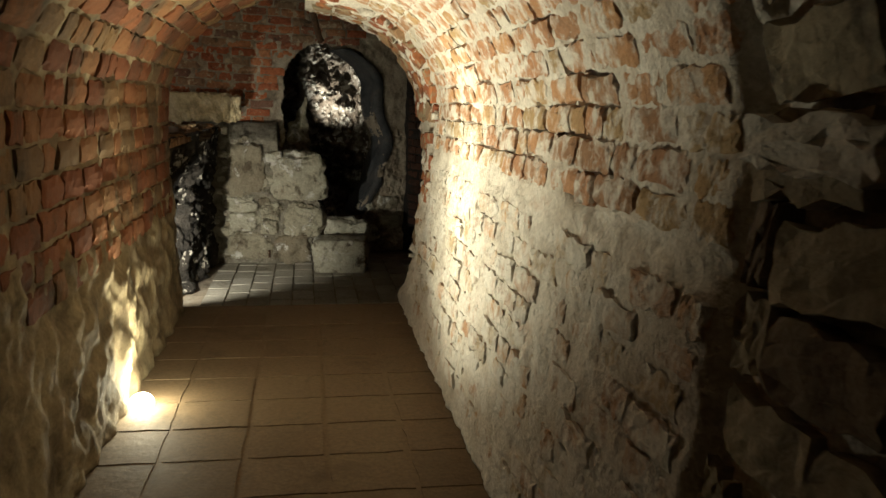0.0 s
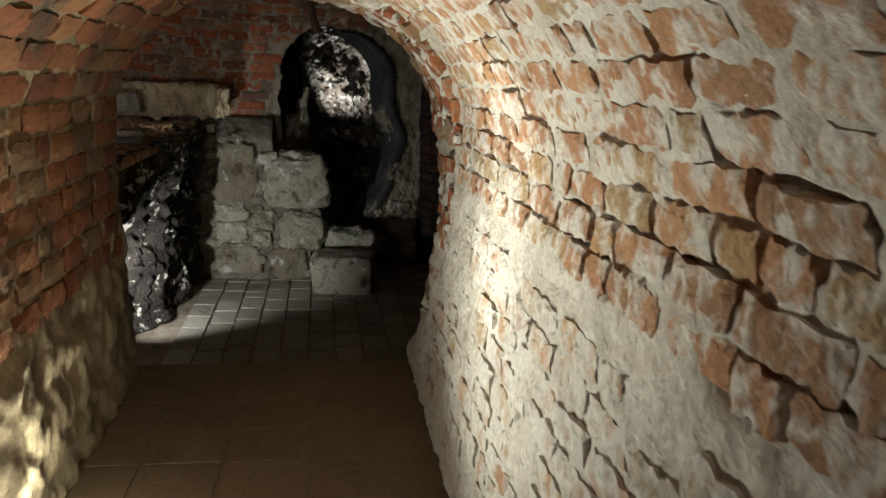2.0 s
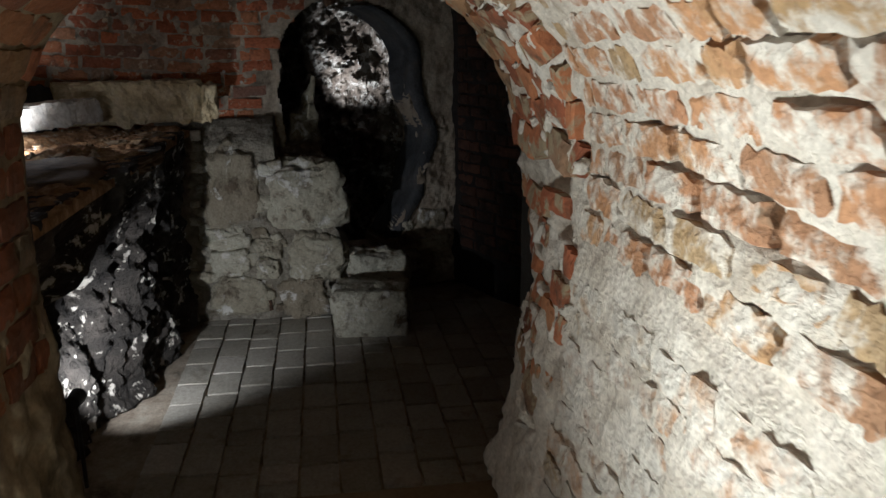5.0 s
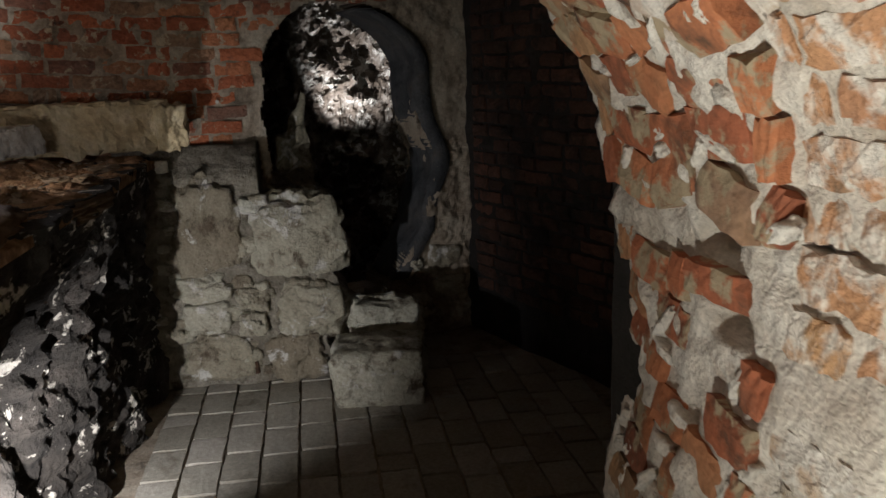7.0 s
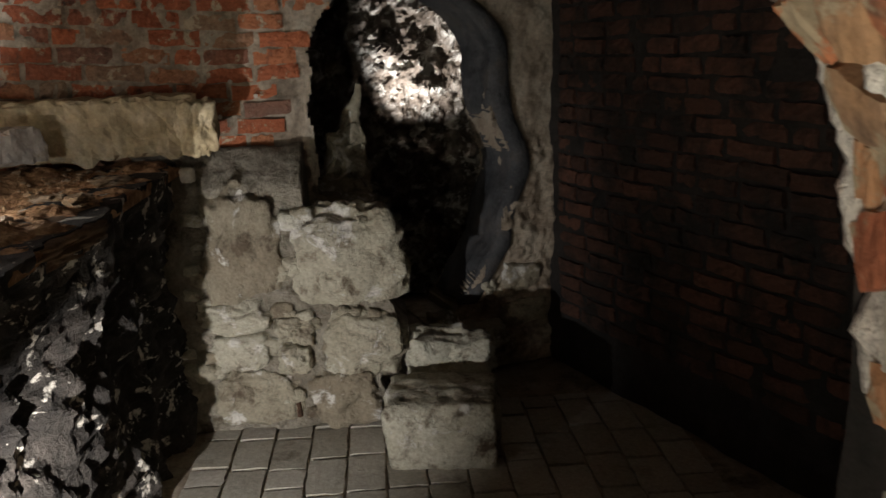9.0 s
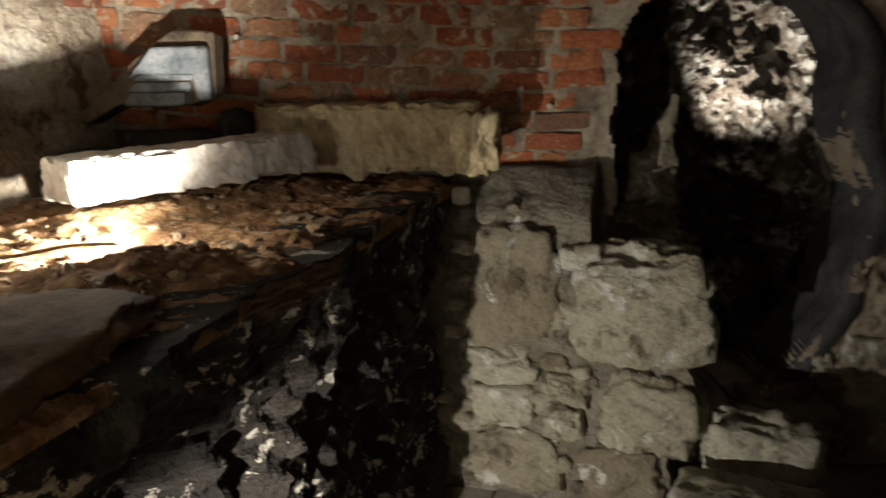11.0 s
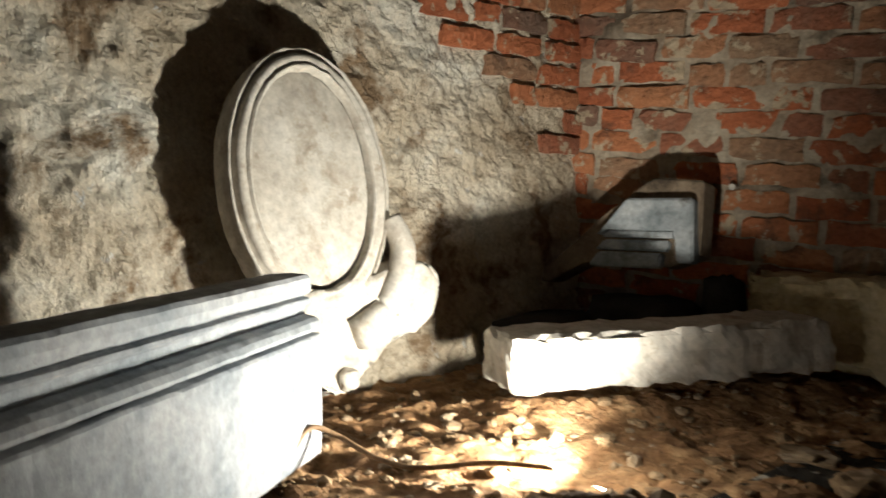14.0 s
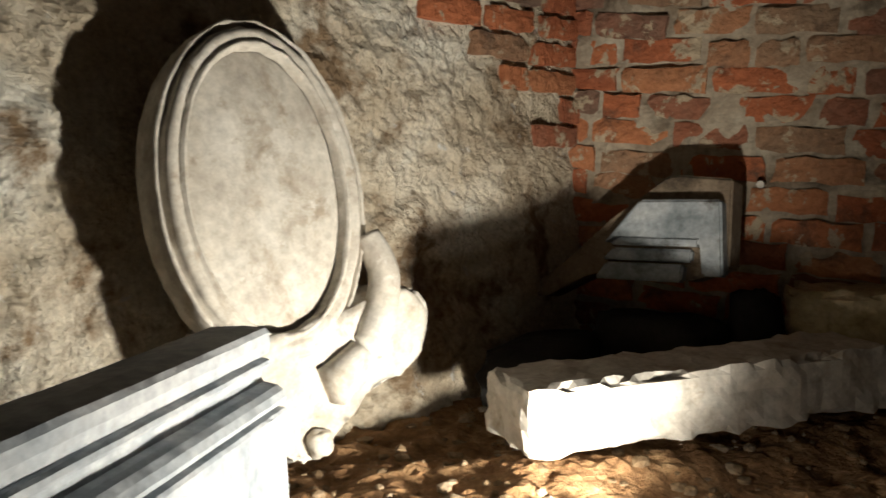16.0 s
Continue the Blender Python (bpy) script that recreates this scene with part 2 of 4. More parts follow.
def shell(name, S, u0, u1, v0, v1, step, thick, mat, relief, parent=None, smooth=False):
    """A wall sheet over S(u, v) -> (place, normal towards the room), with relief(place) metres of unevenness and a plain back."""
    nu, nv = max(2, int((u1 - u0) / step)), max(2, int((v1 - v0) / step))
    front, back = [], []
    for i in range(nu + 1):
        for j in range(nv + 1):
            p, n = S(u0 + (u1 - u0) * i / nu, v0 + (v1 - v0) * j / nv)
            front.append(p + n * relief(p))
            back.append(p - n * thick)
    k = len(front)
    at = lambda i, j: i * (nv + 1) + j
    faces = []
    for i in range(nu):
        for j in range(nv):
            q = (at(i, j), at(i + 1, j), at(i + 1, j + 1), at(i, j + 1))
            faces.append(q)
            faces.append(tuple(k + a for a in reversed(q)))
    rim = [at(i, 0) for i in range(nu + 1)] + [at(nu, j) for j in range(1, nv + 1)] + [at(i, nv) for i in range(nu - 1, -1, -1)] + [at(0, j) for j in range(nv - 1, 0, -1)]
    for a, b in zip(rim, rim[1:] + rim[:1]):
        faces.append((b, a, k + a, k + b))
    return finish(name, front + back, faces, mat, parent, smooth)


def worn_block(rng, nx=6, ny=3, wobble=0.05, dome=0.05):
    """A unit brick, front face towards +z, with worn corners: 1 x 1 x 1 about the origin."""
    verts, faces = [], []
    for i in range(nx + 1):
        for j in range(ny + 1):
            x, y = i / nx - 0.5, j / ny - 0.5
            edge = max(abs(x), abs(y)) > 0.49
            corner = abs(x) > 0.49 and abs(y) > 0.49
            z = 0.5 - (rng.uniform(0.02, 0.14) if edge else rng.uniform(0, dome)) - (rng.uniform(0, 0.2) if corner else 0)
            s = 0.97 - (rng.uniform(0.0, 0.07) if edge else 0)
            verts.append((x * s + rng.uniform(-wobble, wobble) * 0.25, y * s + rng.uniform(-wobble, wobble), z))
    at = lambda i, j: i * (ny + 1) + j
    for i in range(nx):
        for j in range(ny):
            faces.append((at(i, j), at(i + 1, j), at(i + 1, j + 1), at(i, j + 1)))
    rim = [at(i, 0) for i in range(nx + 1)] + [at(nx, j) for j in range(1, ny + 1)] + [at(i, ny) for i in range(nx - 1, -1, -1)] + [at(0, j) for j in range(ny - 1, 0, -1)]
    k = len(verts)
    verts += [(verts[a][0], verts[a][1], -0.5) for a in rim]
    for q in range(len(rim)):
        r = (q + 1) % len(rim)
        faces.append((rim[r], rim[q], k + q, k + r))
    return verts, faces


def block_meshes(name, mat, count, seed, **kw):
    rng = random.Random(seed)
    out = []
    for _ in range(count):
        v, f = worn_block(rng, **kw)
        me = bpy.data.meshes.new(name)
        me.from_pydata(v, [], f)
        me.materials.append(mat)
        out.append(me)
    return out


def lay(name, S, u0, u1, v0, v1, course, length, meshes, parent, rng, proud=0.0, joint=0.014, skip=None, jitter=0.004, deep=0.06, tilt=1.5, vary=0.007, even=False, spin=None):
    """Lay pieces in courses over S, each an object of its own under parent."""
    rows = int((v1 - v0) / course)
    made = 0
    for r in range(rows):
        v = v0 + (r + 0.5) * course
        u = u0 - (0 if even else rng.uniform(0, length))
        while u < u1:
            w = length if even else length * rng.choice((0.52, 0.95, 1.0, 1.06, 1.0, 0.9))
            a, b = max(u, u0), min(u + w, u1)
            u += w
            if b - a < 0.05:
                continue
            c = (a + b) / 2
            p, n = S(c, v + rng.uniform(-jitter, jitter))
            if skip and skip(p, c, v):
                continue
            q, _ = S(c + 0.01, v)
            x = (q - S(c, v)[0]).normalized()
            y = n.cross(x).normalized()
            m = Matrix((x, y, n)).transposed().to_4x4()
            ob = new(name, rng.choice(meshes))
            ob.parent = parent
            out = proud + rng.uniform(-vary, vary)
            ob.matrix_basis = Matrix.Translation(p + n * (out - deep / 2)) @ m @ pose(0, 0, 0, rng.uniform(-tilt, tilt), rng.uniform(-tilt, tilt), rng.uniform(-tilt, tilt) if spin is None else rng.uniform(-spin, spin)) @ Matrix.Diagonal((b - a - joint, course - joint * rng.uniform(0.7, 1.2), deep, 1))
            made += 1
    return made


def boulder(name, size, m, mat, seed, parent=None, cuts=3, rough=0.16, square=0.6, label="", smooth=True):
    """An uneven stone of that size about its middle."""
    bm = bmesh.new()
    bmesh.ops.create_icosphere(bm, subdivisions=cuts, radius=1)
    off = Vector((seed * 3.7, seed * 1.3, seed * 7.1))
    for v in bm.verts:
        d = v.co.copy()
        top = max(abs(d.x), abs(d.y), abs(d.z))
        v.co = d.lerp(d / top, square)
        v.co *= 1 + rough * (noise.fractal(d * 1.4 + off, 1.0, 2.0, 3) + 0.4 * noise.fractal(d * 5 + off, 1.0, 2.0, 4))
        v.co = Vector((v.co.x * size[0] / 2, v.co.y * size[1] / 2, v.co.z * size[2] / 2)) * 0.95
    ob = part(name, bm, mat, parent, label, smooth=smooth)
    ob.matrix_basis = m
    return ob


def sheet(p0, ux, uy):
    """A flat wall from p0 along ux and uy (unit vectors); the room lies towards ux x uy."""
    p0, ux, uy = Vector(p0), Vector(ux).normalized(), Vector(uy).normalized()
    n = ux.cross(uy).normalized()
    return lambda u, v: (p0 + ux * u + uy * v, n)


# ---- the passage: battered walls and a low barrel vault ----
def profile(side):
    pts = [Vector((0.635, 0)), Vector((0.67, 0.4)), Vector((0.73, 0.85)), Vector((0.775, 1.22))] if side > 0 else [Vector((-0.72, 0)), Vector((-0.745, 0.5)), Vector((-0.76, 1.0)), Vector((-0.75, 1.24))]
    cx, spring = 0.03, pts[-1].y
    half = abs(pts[-1].x - cx)
    for k in range(1, 15):
        a = math.pi / 2 * k / 14
        pts.append(Vector((cx + side * half * math.cos(a), spring + (1.87 - spring) * math.sin(a))))
    run = [0.0]
    for a, b in zip(pts, pts[1:]):
        run.append(run[-1] + (b - a).length)
    return pts, run


def passage(side):
    pts, run = profile(side)

    def S(u, v):
        v = min(max(v, 0), run[-1] - 1e-6)
        k = next(i for i in range(len(run) - 1) if run[i + 1] > v)
        f = (v - run[k]) / (run[k + 1] - run[k])
        a, b = pts[k], pts[k + 1]
        t0 = (pts[min(k + 1, len(pts) - 1)] - pts[max(k - 1, 0)]).normalized()
        t1 = (pts[min(k + 2, len(pts) - 1)] - pts[k]).normalized()
        t = t0.lerp(t1, f).normalized()
        n = Vector((-t.y, 0, t.x)) if side > 0 else Vector((t.y, 0, -t.x))
        p = a.lerp(b, f)
        flare = 0.085 * min(1, max(0, (u - 4.72) / 0.42)) * min(1, max(0, p.y / 0.35)) * min(1, max(0, (1.15 - p.y) / 0.35)) if side > 0 else 0
        return Vector((p.x + flare, u, p.y)), n
    return S, run[-1]


S_RIGHT, LEN_R = passage(1)
S_LEFT, LEN_L = passage(-1)
END_R, END_L, START = 5.25, 4.95, -1.3


# hollow round a brick that has worked loose near the arch
SOCKETS = [(Vector((0.76, 4.735, 1.150)), 0.050, 0.022), (Vector((0.76, 4.665, 1.025)), 0.060, 0.026)]


def relief_right(p):
    low = min(1, max(0, (1.06 - p.z) / 0.16)) * min(1, max(0, (4.65 - p.y) / 0.3))
    ring = (0.03 if p.z > 1.2 else 0.0) * min(1, max(0, (p.y - 4.5) / 0.06)) + (0.022 * fbm(p, 8, 3) + 0.010 * fbm(p, 24, 3) if p.y > 4.45 else 0)
    for c, ry, rz in SOCKETS:
        ring -= 0.10 * math.exp(-((p.y - c.y) / ry) ** 4 - ((p.z - c.z) / rz) ** 4)
    # bed joints: smeared flush in places, washed out and open in others
    open_joint = min(1, max(0, (-0.06 - fbm(Vector((1.7, p.y * 1.5, p.z * 5.0)), 1.3, 3)) / 0.20))
    seam = -0.07 * math.exp(-((p.y - 1.22 - 0.05 * fbm(p, 4)) / 0.025) ** 2) * (1 if p.z > 0.8 else 0)
    bed = -0.024 * open_joint * (1 - low) * (1 if p.y < 4.5 else 0.3) - 0.05 * min(1, max(0, (1.22 - p.y) / 0.04))
    return ring + seam + bed + 0.0045 + 0.004 * low + (0.004 + 0.006 * low) * fbm(p, 6.0) + (0.003 + 0.006 * low) * fbm(p, 17, 3) + 0.004 * low * fbm(p, 40, 2)


def relief_left(p):
    low = min(1, max(0, (0.75 - p.z) / 0.3))
    return -0.008 + 0.018 * low + 0.010 * fbm(p, 5.5) + 0.005 * fbm(p, 14, 2) + (0.025 * fbm(p, 9) if p.z < 0.8 else 0)


wall_right = tagged(shell("wall_passage_right", S_RIGHT, START, END_R, 0, LEN_R, 0.015, 0.35, M_LIME, relief_right, smooth=True), "limewashed brick passage wall rising into a low vault", "wall", kind="structure")
wall_left = tagged(shell("wall_passage_left", S_LEFT, START, END_L, 0, LEN_L, 0.018, 0.35, M_MORTAR_DARK, relief_left, smooth=True), "dark brown brick passage wall rising into a low vault", "wall", kind="structure")
# Unseen wall behind the start, coloured like deep shade.
wall_start = tagged(shell("wall_passage_start", sheet((0.8, START, 0), (-1, 0, 0), (0, 0, 1)), 0, 1.6, 0, 2.0, 0.1, 0.2, M_SHADE_BLACK, lambda p: 0.0), "plain shade-black wall closing the passage, out of view", "wall", kind="structure")

# ---- end chamber ----
LOW = -0.31
BACK = sheet((-2.3, 7.83, LOW), (1, 0.265, 0), (0, 0, 1))   # runs towards +x; the room lies towards -y


def back_place(u, v):
    p, n = BACK(u, v)
    return p, -n if n.y > 0 else n


def hole(p):
    """Inside the breach in the back wall."""
    x, z = p.x + 0.05 * fbm(p, 3, 3), p.z + 0.04 * fbm(p, 3, 3)
    left = -0.20 if z > 0.80 else -0.05
    right = 0.75 + 0.12 * math.exp(-((z - 0.87) / 0.22) ** 2) - 0.22 * max(0, min(1, (0.42 - z) / 0.35))
    top = 1.87 - 0.42 * (abs(x - 0.28) / 0.5) ** 3
    return left < x < right and 0.02 < z < top


def back_wall():
    """The back wall with its breach cut through, 0.45 m thick."""
    step, thick = 0.013, 0.45
    nu, nv = int(3.9 / step), int(2.9 / step)
    grid, verts, faces = {}, [], []
    for i in range(nu + 1):
        for j in range(nv + 1):
            p, n = back_place(i * step, j * step)
            r = 0.012 * fbm(p, 7) + 0.008 * fbm(p, 16, 2)
            if p.z < 1.0:
                r += 0.008 + 0.025 * fbm(p, 4) + 0.012 * fbm(p, 16, 3)
            verts.append(p + n * r)
            grid[i, j] = len(verts) - 1
    k = len(verts)
    for i in range(nu + 1):
        for j in range(nv + 1):
            p, n = back_place(i * step, j * step)
            verts.append(p - n * thick + Vector((0.05 * fbm(p, 2, 2), 0, 0.05 * fbm(p, 2, 2))))
    solid = {}
    for i in range(nu):
        for j in range(nv):
            p, _ = back_place((i + 0.5) * step, (j + 0.5) * step)
            solid[i, j] = not hole(p)
    for (i, j), s in solid.items():
        if not s:
            continue
        q = (grid[i, j], grid[i + 1, j], grid[i + 1, j + 1], grid[i, j + 1])
        faces.append(q)
        faces.append(tuple(k + a for a in reversed(q)))
        for (di, dj), (a, b) in {(-1, 0): (q[3], q[0]), (1, 0): (q[1], q[2]), (0, -1): (q[0], q[1]), (0, 1): (q[2], q[3])}.items():
            if not solid.get((i + di, j + dj), False):
                faces.append((b, a, k + a, k + b))
    return finish("wall_back", verts, faces, M_MORTAR)


wall_back = tagged(back_wall(), "old brick wall broken by a dark breach", "wall", kind="structure")

def reveal_place(u, v):
    """Cheek of the breach: u up from its foot, v back through the wall."""
    z = 0.10 + u
    x = 0.735 + 0.12 * math.exp(-((z - 0.87) / 0.22) ** 2) - 0.22 * max(0, min(1, (0.42 - z) / 0.35)) - 0.42 * max(0, (z - 1.45) / 0.4) ** 2.2 - 0.25 * v
    return Vector((x, 7.83 + (x + 2.3) * 0.265 + v - 0.012, z)), Vector((-1, 0, 0))


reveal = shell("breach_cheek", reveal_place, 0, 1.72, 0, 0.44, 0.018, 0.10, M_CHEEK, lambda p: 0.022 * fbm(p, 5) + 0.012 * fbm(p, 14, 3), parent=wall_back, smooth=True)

S_NICHE = sheet((-2.2, 8.2, LOW), (0, -1, 0), (0, 0, 1))


def niche_place(u, v):
    p, n = S_NICHE(u, v)
    return p, n if n.x > 0 else -n


wall_niche = tagged(shell("wall_niche", niche_place, 0, 3.4, 1.2, 2.9, 0.016, 0.3, M_PLASTER, lambda p: 0.020 * fbm(p, 9) + 0.015 * fbm(p, 26, 3) + 0.03 * fbm(p, 1.4, 2)), "rough grey-brown plastered niche wall", "wall", kind="structure")


def facing(S, way):
    way = Vector(way)
    def T(u, v):
        p, n = S(u, v)
        return p, n if n.dot(way) > 0 else -n
    return T


# Ends of the passage walls, near-black to keep bounce light down.
wall_side = tagged(shell("wall_niche_side", facing(sheet((-2.3, 4.97, LOW), (1, 0, 0), (0, 0, 1)), (0, 1, 0)), 0, 1.53, 0, 2.9, 0.06, 0.2, M_SHADE_BLACK, lambda p: 0.01 * fbm(p, 6)), "shade-black mortared end of the passage wall", "wall", kind="structure")
wall_pier = tagged(shell("wall_pier_end", facing(sheet((0.78, 5.28, LOW), (1, 0.1, 0), (0, 0, 1)), (0, 1, 0)), 0, 1.3, 0, 2.9, 0.06, 0.2, M_SHADE_BLACK, lambda p: 0.01 * fbm(p, 6)), "shade-black brick end of the passage wall", "wall", kind="structure")
# This side lies in shade, which the near-black wall and bricks carry.
wall_chamber = tagged(shell("wall_chamber_right", facing(sheet((1.08, 8.75, LOW), (0.42, -1, 0), (0, 0, 1)), (-1, 0, 0)), 0, 3.7, 0, 2.9, 0.05, 0.3, M_SHADE_BLACK, lambda p: 0.02 * fbm(p, 5)), "shade-black brick side wall of the chamber", "wall", kind="structure")
# Unseen ceiling, its darkness set by colour.
ceiling = tagged(shell("ceiling", facing(sheet((-2.5, 4.6, 2.45), (1, 0, 0), (0, 1, 0)), (0, 0, -1)), 0, 5.2, 0, 4.6, 0.08, 0.2, M_SHADE_BLACK, lambda p: 0.02 * fbm(p, 5)), "shade-black rough ceiling of the chamber, out of view", "ceiling", kind="structure")
# Unseen wall, added above the arch to block light.
wall_over = tagged(shell("wall_over_arch", facing(sheet((-1.1, 4.72, 1.93), (1, 0, 0), (0, 0, 1)), (0, 1, 0)), 0, 3.2, 0, 0.6, 0.08, 0.2, M_SHADE_BLACK, lambda p: 0.01 * fbm(p, 5)), "unseen shade-black wall above the passage arch", "wall", kind="structure")

# ---- floors ----
floor_bed = bmesh.new()
bmesh.ops.create_cube(floor_bed, size=1, matrix=Matrix.Translation((0, 1.9, -0.178)) @ Matrix.Diagonal((1.7, 6.4, 0.34, 1)))
floor = tagged(part("floor", floor_bed, M_TILE), "dusty brown tiled passage floor", "floor", kind="structure")
low_bed = bmesh.new()
bmesh.ops.create_cube(low_bed, size=1, matrix=Matrix.Translation((0.2, 7.2, LOW - 0.13)) @ Matrix.Diagonal((5.4, 6.0, 0.22, 1)))
floor_low = tagged(part("floor_chamber", low_bed, M_MORTAR), "grey paved floor one step lower", "floor", kind="structure")

# ---- cave beyond the breach ----
cave_wall = tagged(shell("wall_cave", facing(sheet((-0.6, 10.1, LOW), (1, 0.1, 0), (0, 0, 1)), (0, -1, 0)), 0, 2.6, 0, 2.7, 0.018, 0.3, M_ROCK, lambda p: 0.13 * fbm(p, 3.0) + 0.11 * abs(fbm(p, 7)) + 0.025 * fbm(p, 22, 2)), "rough lit rock wall beyond the breach", "wall", kind="structure")
# Cave sides and roof: darkness round the lit patch, painted as near-black rock.
cave_left = tagged(shell("wall_cave_left", facing(sheet((-0.7, 8.7, LOW), (0.12, 1, 0), (0, 0, 1)), (1, 0, 0)), 0, 1.6, 0, 2.7, 0.06, 0.2, M_SHADE_BLACK, lambda p: 0.06 * fbm(p, 4)), "shade-black rock side of the cave", "wall", kind="structure")
cave_right = tagged(shell("wall_cave_right", facing(sheet((1.6, 8.9, LOW), (0, 1, 0), (0, 0, 1)), (-1, 0, 0)), 0, 1.6, 0, 2.7, 0.06, 0.2, M_SHADE_BLACK, lambda p: 0.06 * fbm(p, 4)), "shade-black rock side of the cave", "wall", kind="structure")
cave_roof = tagged(shell("ceiling_cave", facing(sheet((-1, 8.7, 2.15), (1, 0, 0), (0, 1, 0)), (0, 0, -1)), 0, 3, 0, 2.0, 0.06, 0.2, M_SHADE_BLACK, lambda p: 0.06 * fbm(p, 4)), "shade-black rock ceiling of the cave", "ceiling", kind="structure")


# ---- the rock ledge in the niche ----
def ledge_front(u, v):
    """u along y from 4.98, v up from the chamber floor."""
    y = 4.98 + u
    w = fbm(Vector((0, y, 0.3)), 2.2, 3)
    bay = max(0, min(1, (6.80 + 0.15 * w - y) / 0.4)) * max(0, min(1, (y - 5.15) / 0.2))
    lip = max(0, min(1, (v - 0.80 - 0.3 * w) / 0.45))
    x = -0.85 - 0.03 * (8.0 - y) - 0.20 * bay * (1 - lip) + (0.08 + 0.03 * (8.0 - y)) * lip
    return Vector((x, y, LOW + v)), Vector((1, 0, 0))


def ledge_relief(p):
    ridge = 1 - abs(fbm(Vector((p.x, p.y * 1.0, p.z * 0.45)), 3.2, 3))
    lip = max(0, min(1, (p.z - 0.72) / 0.25))
    return (1 - 0.55 * lip) * (0.09 * ridge - 0.10 + 0.09 * fbm(Vector((3, p.y, p.z * 0.5)), 1.9, 2) + 0.07 * fbm(Vector((p.x, p.y, p.z * 0.6)), 6) + 0.03 * fbm(p, 18, 2))


ledge = thing("rock_ledge", "rough rock ledge with a crumbled earthen top", "ledge", (-1.4, 6.5, LOW))
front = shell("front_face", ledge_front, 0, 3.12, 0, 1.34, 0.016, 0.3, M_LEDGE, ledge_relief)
front.parent = ledge
front.matrix_parent_inverse = Matrix.Translation((1.4, -6.5, -LOW))


def ledge_top(u, v):
    return Vector((-2.28 + u, 4.98 + v, 1.03)), Vector((0, 0, 1))


def top_relief(p):
    q = Vector((p.x, p.y, 0))
    r = 0.018 * fbm(q, 5) + 0.016 * fbm(q, 13, 3) + 0.010 * abs(fbm(q, 30, 2))
    d = (q - Vector((LEDGE_LAMP.x, LEDGE_LAMP.y, 0)))
    r -= 0.03 * math.exp(-(d.length / 0.16) ** 2)
    e = q - Vector((LEDGE_LAMP.x + 0.20, LEDGE_LAMP.y - 0.16, 0))
    r += 0.055 * math.exp(-(e.length / 0.14) ** 2)
    r -= 0.03 * max(0, min(1, (p.x + 0.85) / 0.12))
    e = q - Vector((-1.19, 6.47, 0))
    r += 0.040 * math.exp(-(e.length / 0.12) ** 2) * (1 + 0.5 * fbm(q, 12, 2))
    along = (q - Vector((-1.70, 6.95, 0))).dot(Vector((0.411, 0.912, 0)))
    across = (q - Vector((-1.70, 6.95, 0))).cross(Vector((0.411, 0.912, 0))).z
    r += 0.040 * math.exp(-((across - 0.01) / 0.13) ** 4) * max(0, min(1, (along + 0.12) / 0.12)) * max(0, min(1, (1.1 - along) / 0.2))
    return r


top = shell("earth_top", ledge_top, 0, 1.50, 0, 3.12, 0.014, 0.05, M_EARTH, top_relief)
top.parent = ledge
top.matrix_parent_inverse = Matrix.Translation((1.4, -6.5, -LOW))


# ---- things on the ledge ----
def under(ob, parent):
    ob.parent = parent
    ob.matrix_parent_inverse = parent.matrix_basis.inverted()
    return ob


def worn_box(bm, size, m, cuts=(8, 3, 3), wear=0.01, seed=0.0):
    """A stone bar with uneven arrises, put into bm."""
    made = bmesh.ops.create_cube(bm, size=1)["verts"]
    edges = list({e for v in made for e in v.link_edges})
    for axis in range(3):
        es = [e for e in bm.edges if e.is_valid and abs((e.verts[0].co - e.verts[1].co)[axis]) > 0.05 and all(abs((e.verts[0].co - e.verts[1].co)[k]) < 1e-4 for k in range(3) if k != axis)]
        bmesh.ops.subdivide_edges(bm, edges=es, cuts=cuts[axis], use_grid_fill=True)
    for v in bm.verts:
        c = v.co
        faces_out = sum(abs(abs(c[k]) - 0.5) < 1e-4 for k in range(3))
        q = Vector((c.x * size[0], c.y * size[1], c.z * size[2]))
        k = (1.0 if faces_out == 1 else 2.0) * wear * (0.6 + fbm(q + Vector((seed, 0, 0)), 14, 3))
        d = Vector([math.copysign(1, c[a]) if abs(abs(c[a]) - 0.5) < 1e-4 else 0 for a in range(3)])
        v.co = q - d * k
    bmesh.ops.transform(bm, matrix=m, verts=bm.verts)


def bar_between(name, label, category, p, q, depth, height, mat, back, wear=0.012, cuts=(16, 3, 4), seed=1.0):
    """A bar whose front lower edge runs from p to q; it reaches back by depth."""
    p, q, back = Vector(p), Vector(q), Vector(back).normalized()
    x = (q - p).normalized()
    z = Vector((0, 0, 1))
    y = z.cross(x)
    if y.dot(back) < 0:
        y = -y
    size = ((q - p).length, depth, height)
    mid = (p + q) / 2 + y * depth / 2 + z * height / 2
    m = Matrix((x, y, z)).transposed().to_4x4()
    if m.determinant() < 0:
        m = Matrix((-x, y, z)).transposed().to_4x4()
    bm = bmesh.new()
    worn_box(bm, size, Matrix.Identity(4), cuts, wear, seed)
    ob = part(name, bm, mat)
    ob.matrix_basis = Matrix.Translation(mid) @ m
    return tagged(ob, label, category)


stone_beam = bar_between("stone_beam", "long pale limestone beam with chipped upper edge", "stone beam", (-1.615, 6.895, 1.100), (-1.23, 7.75, 1.105), 0.22, 0.150, M_LIMESTONE, (-1, 0.4, 0), wear=0.009, cuts=(40, 6, 6))
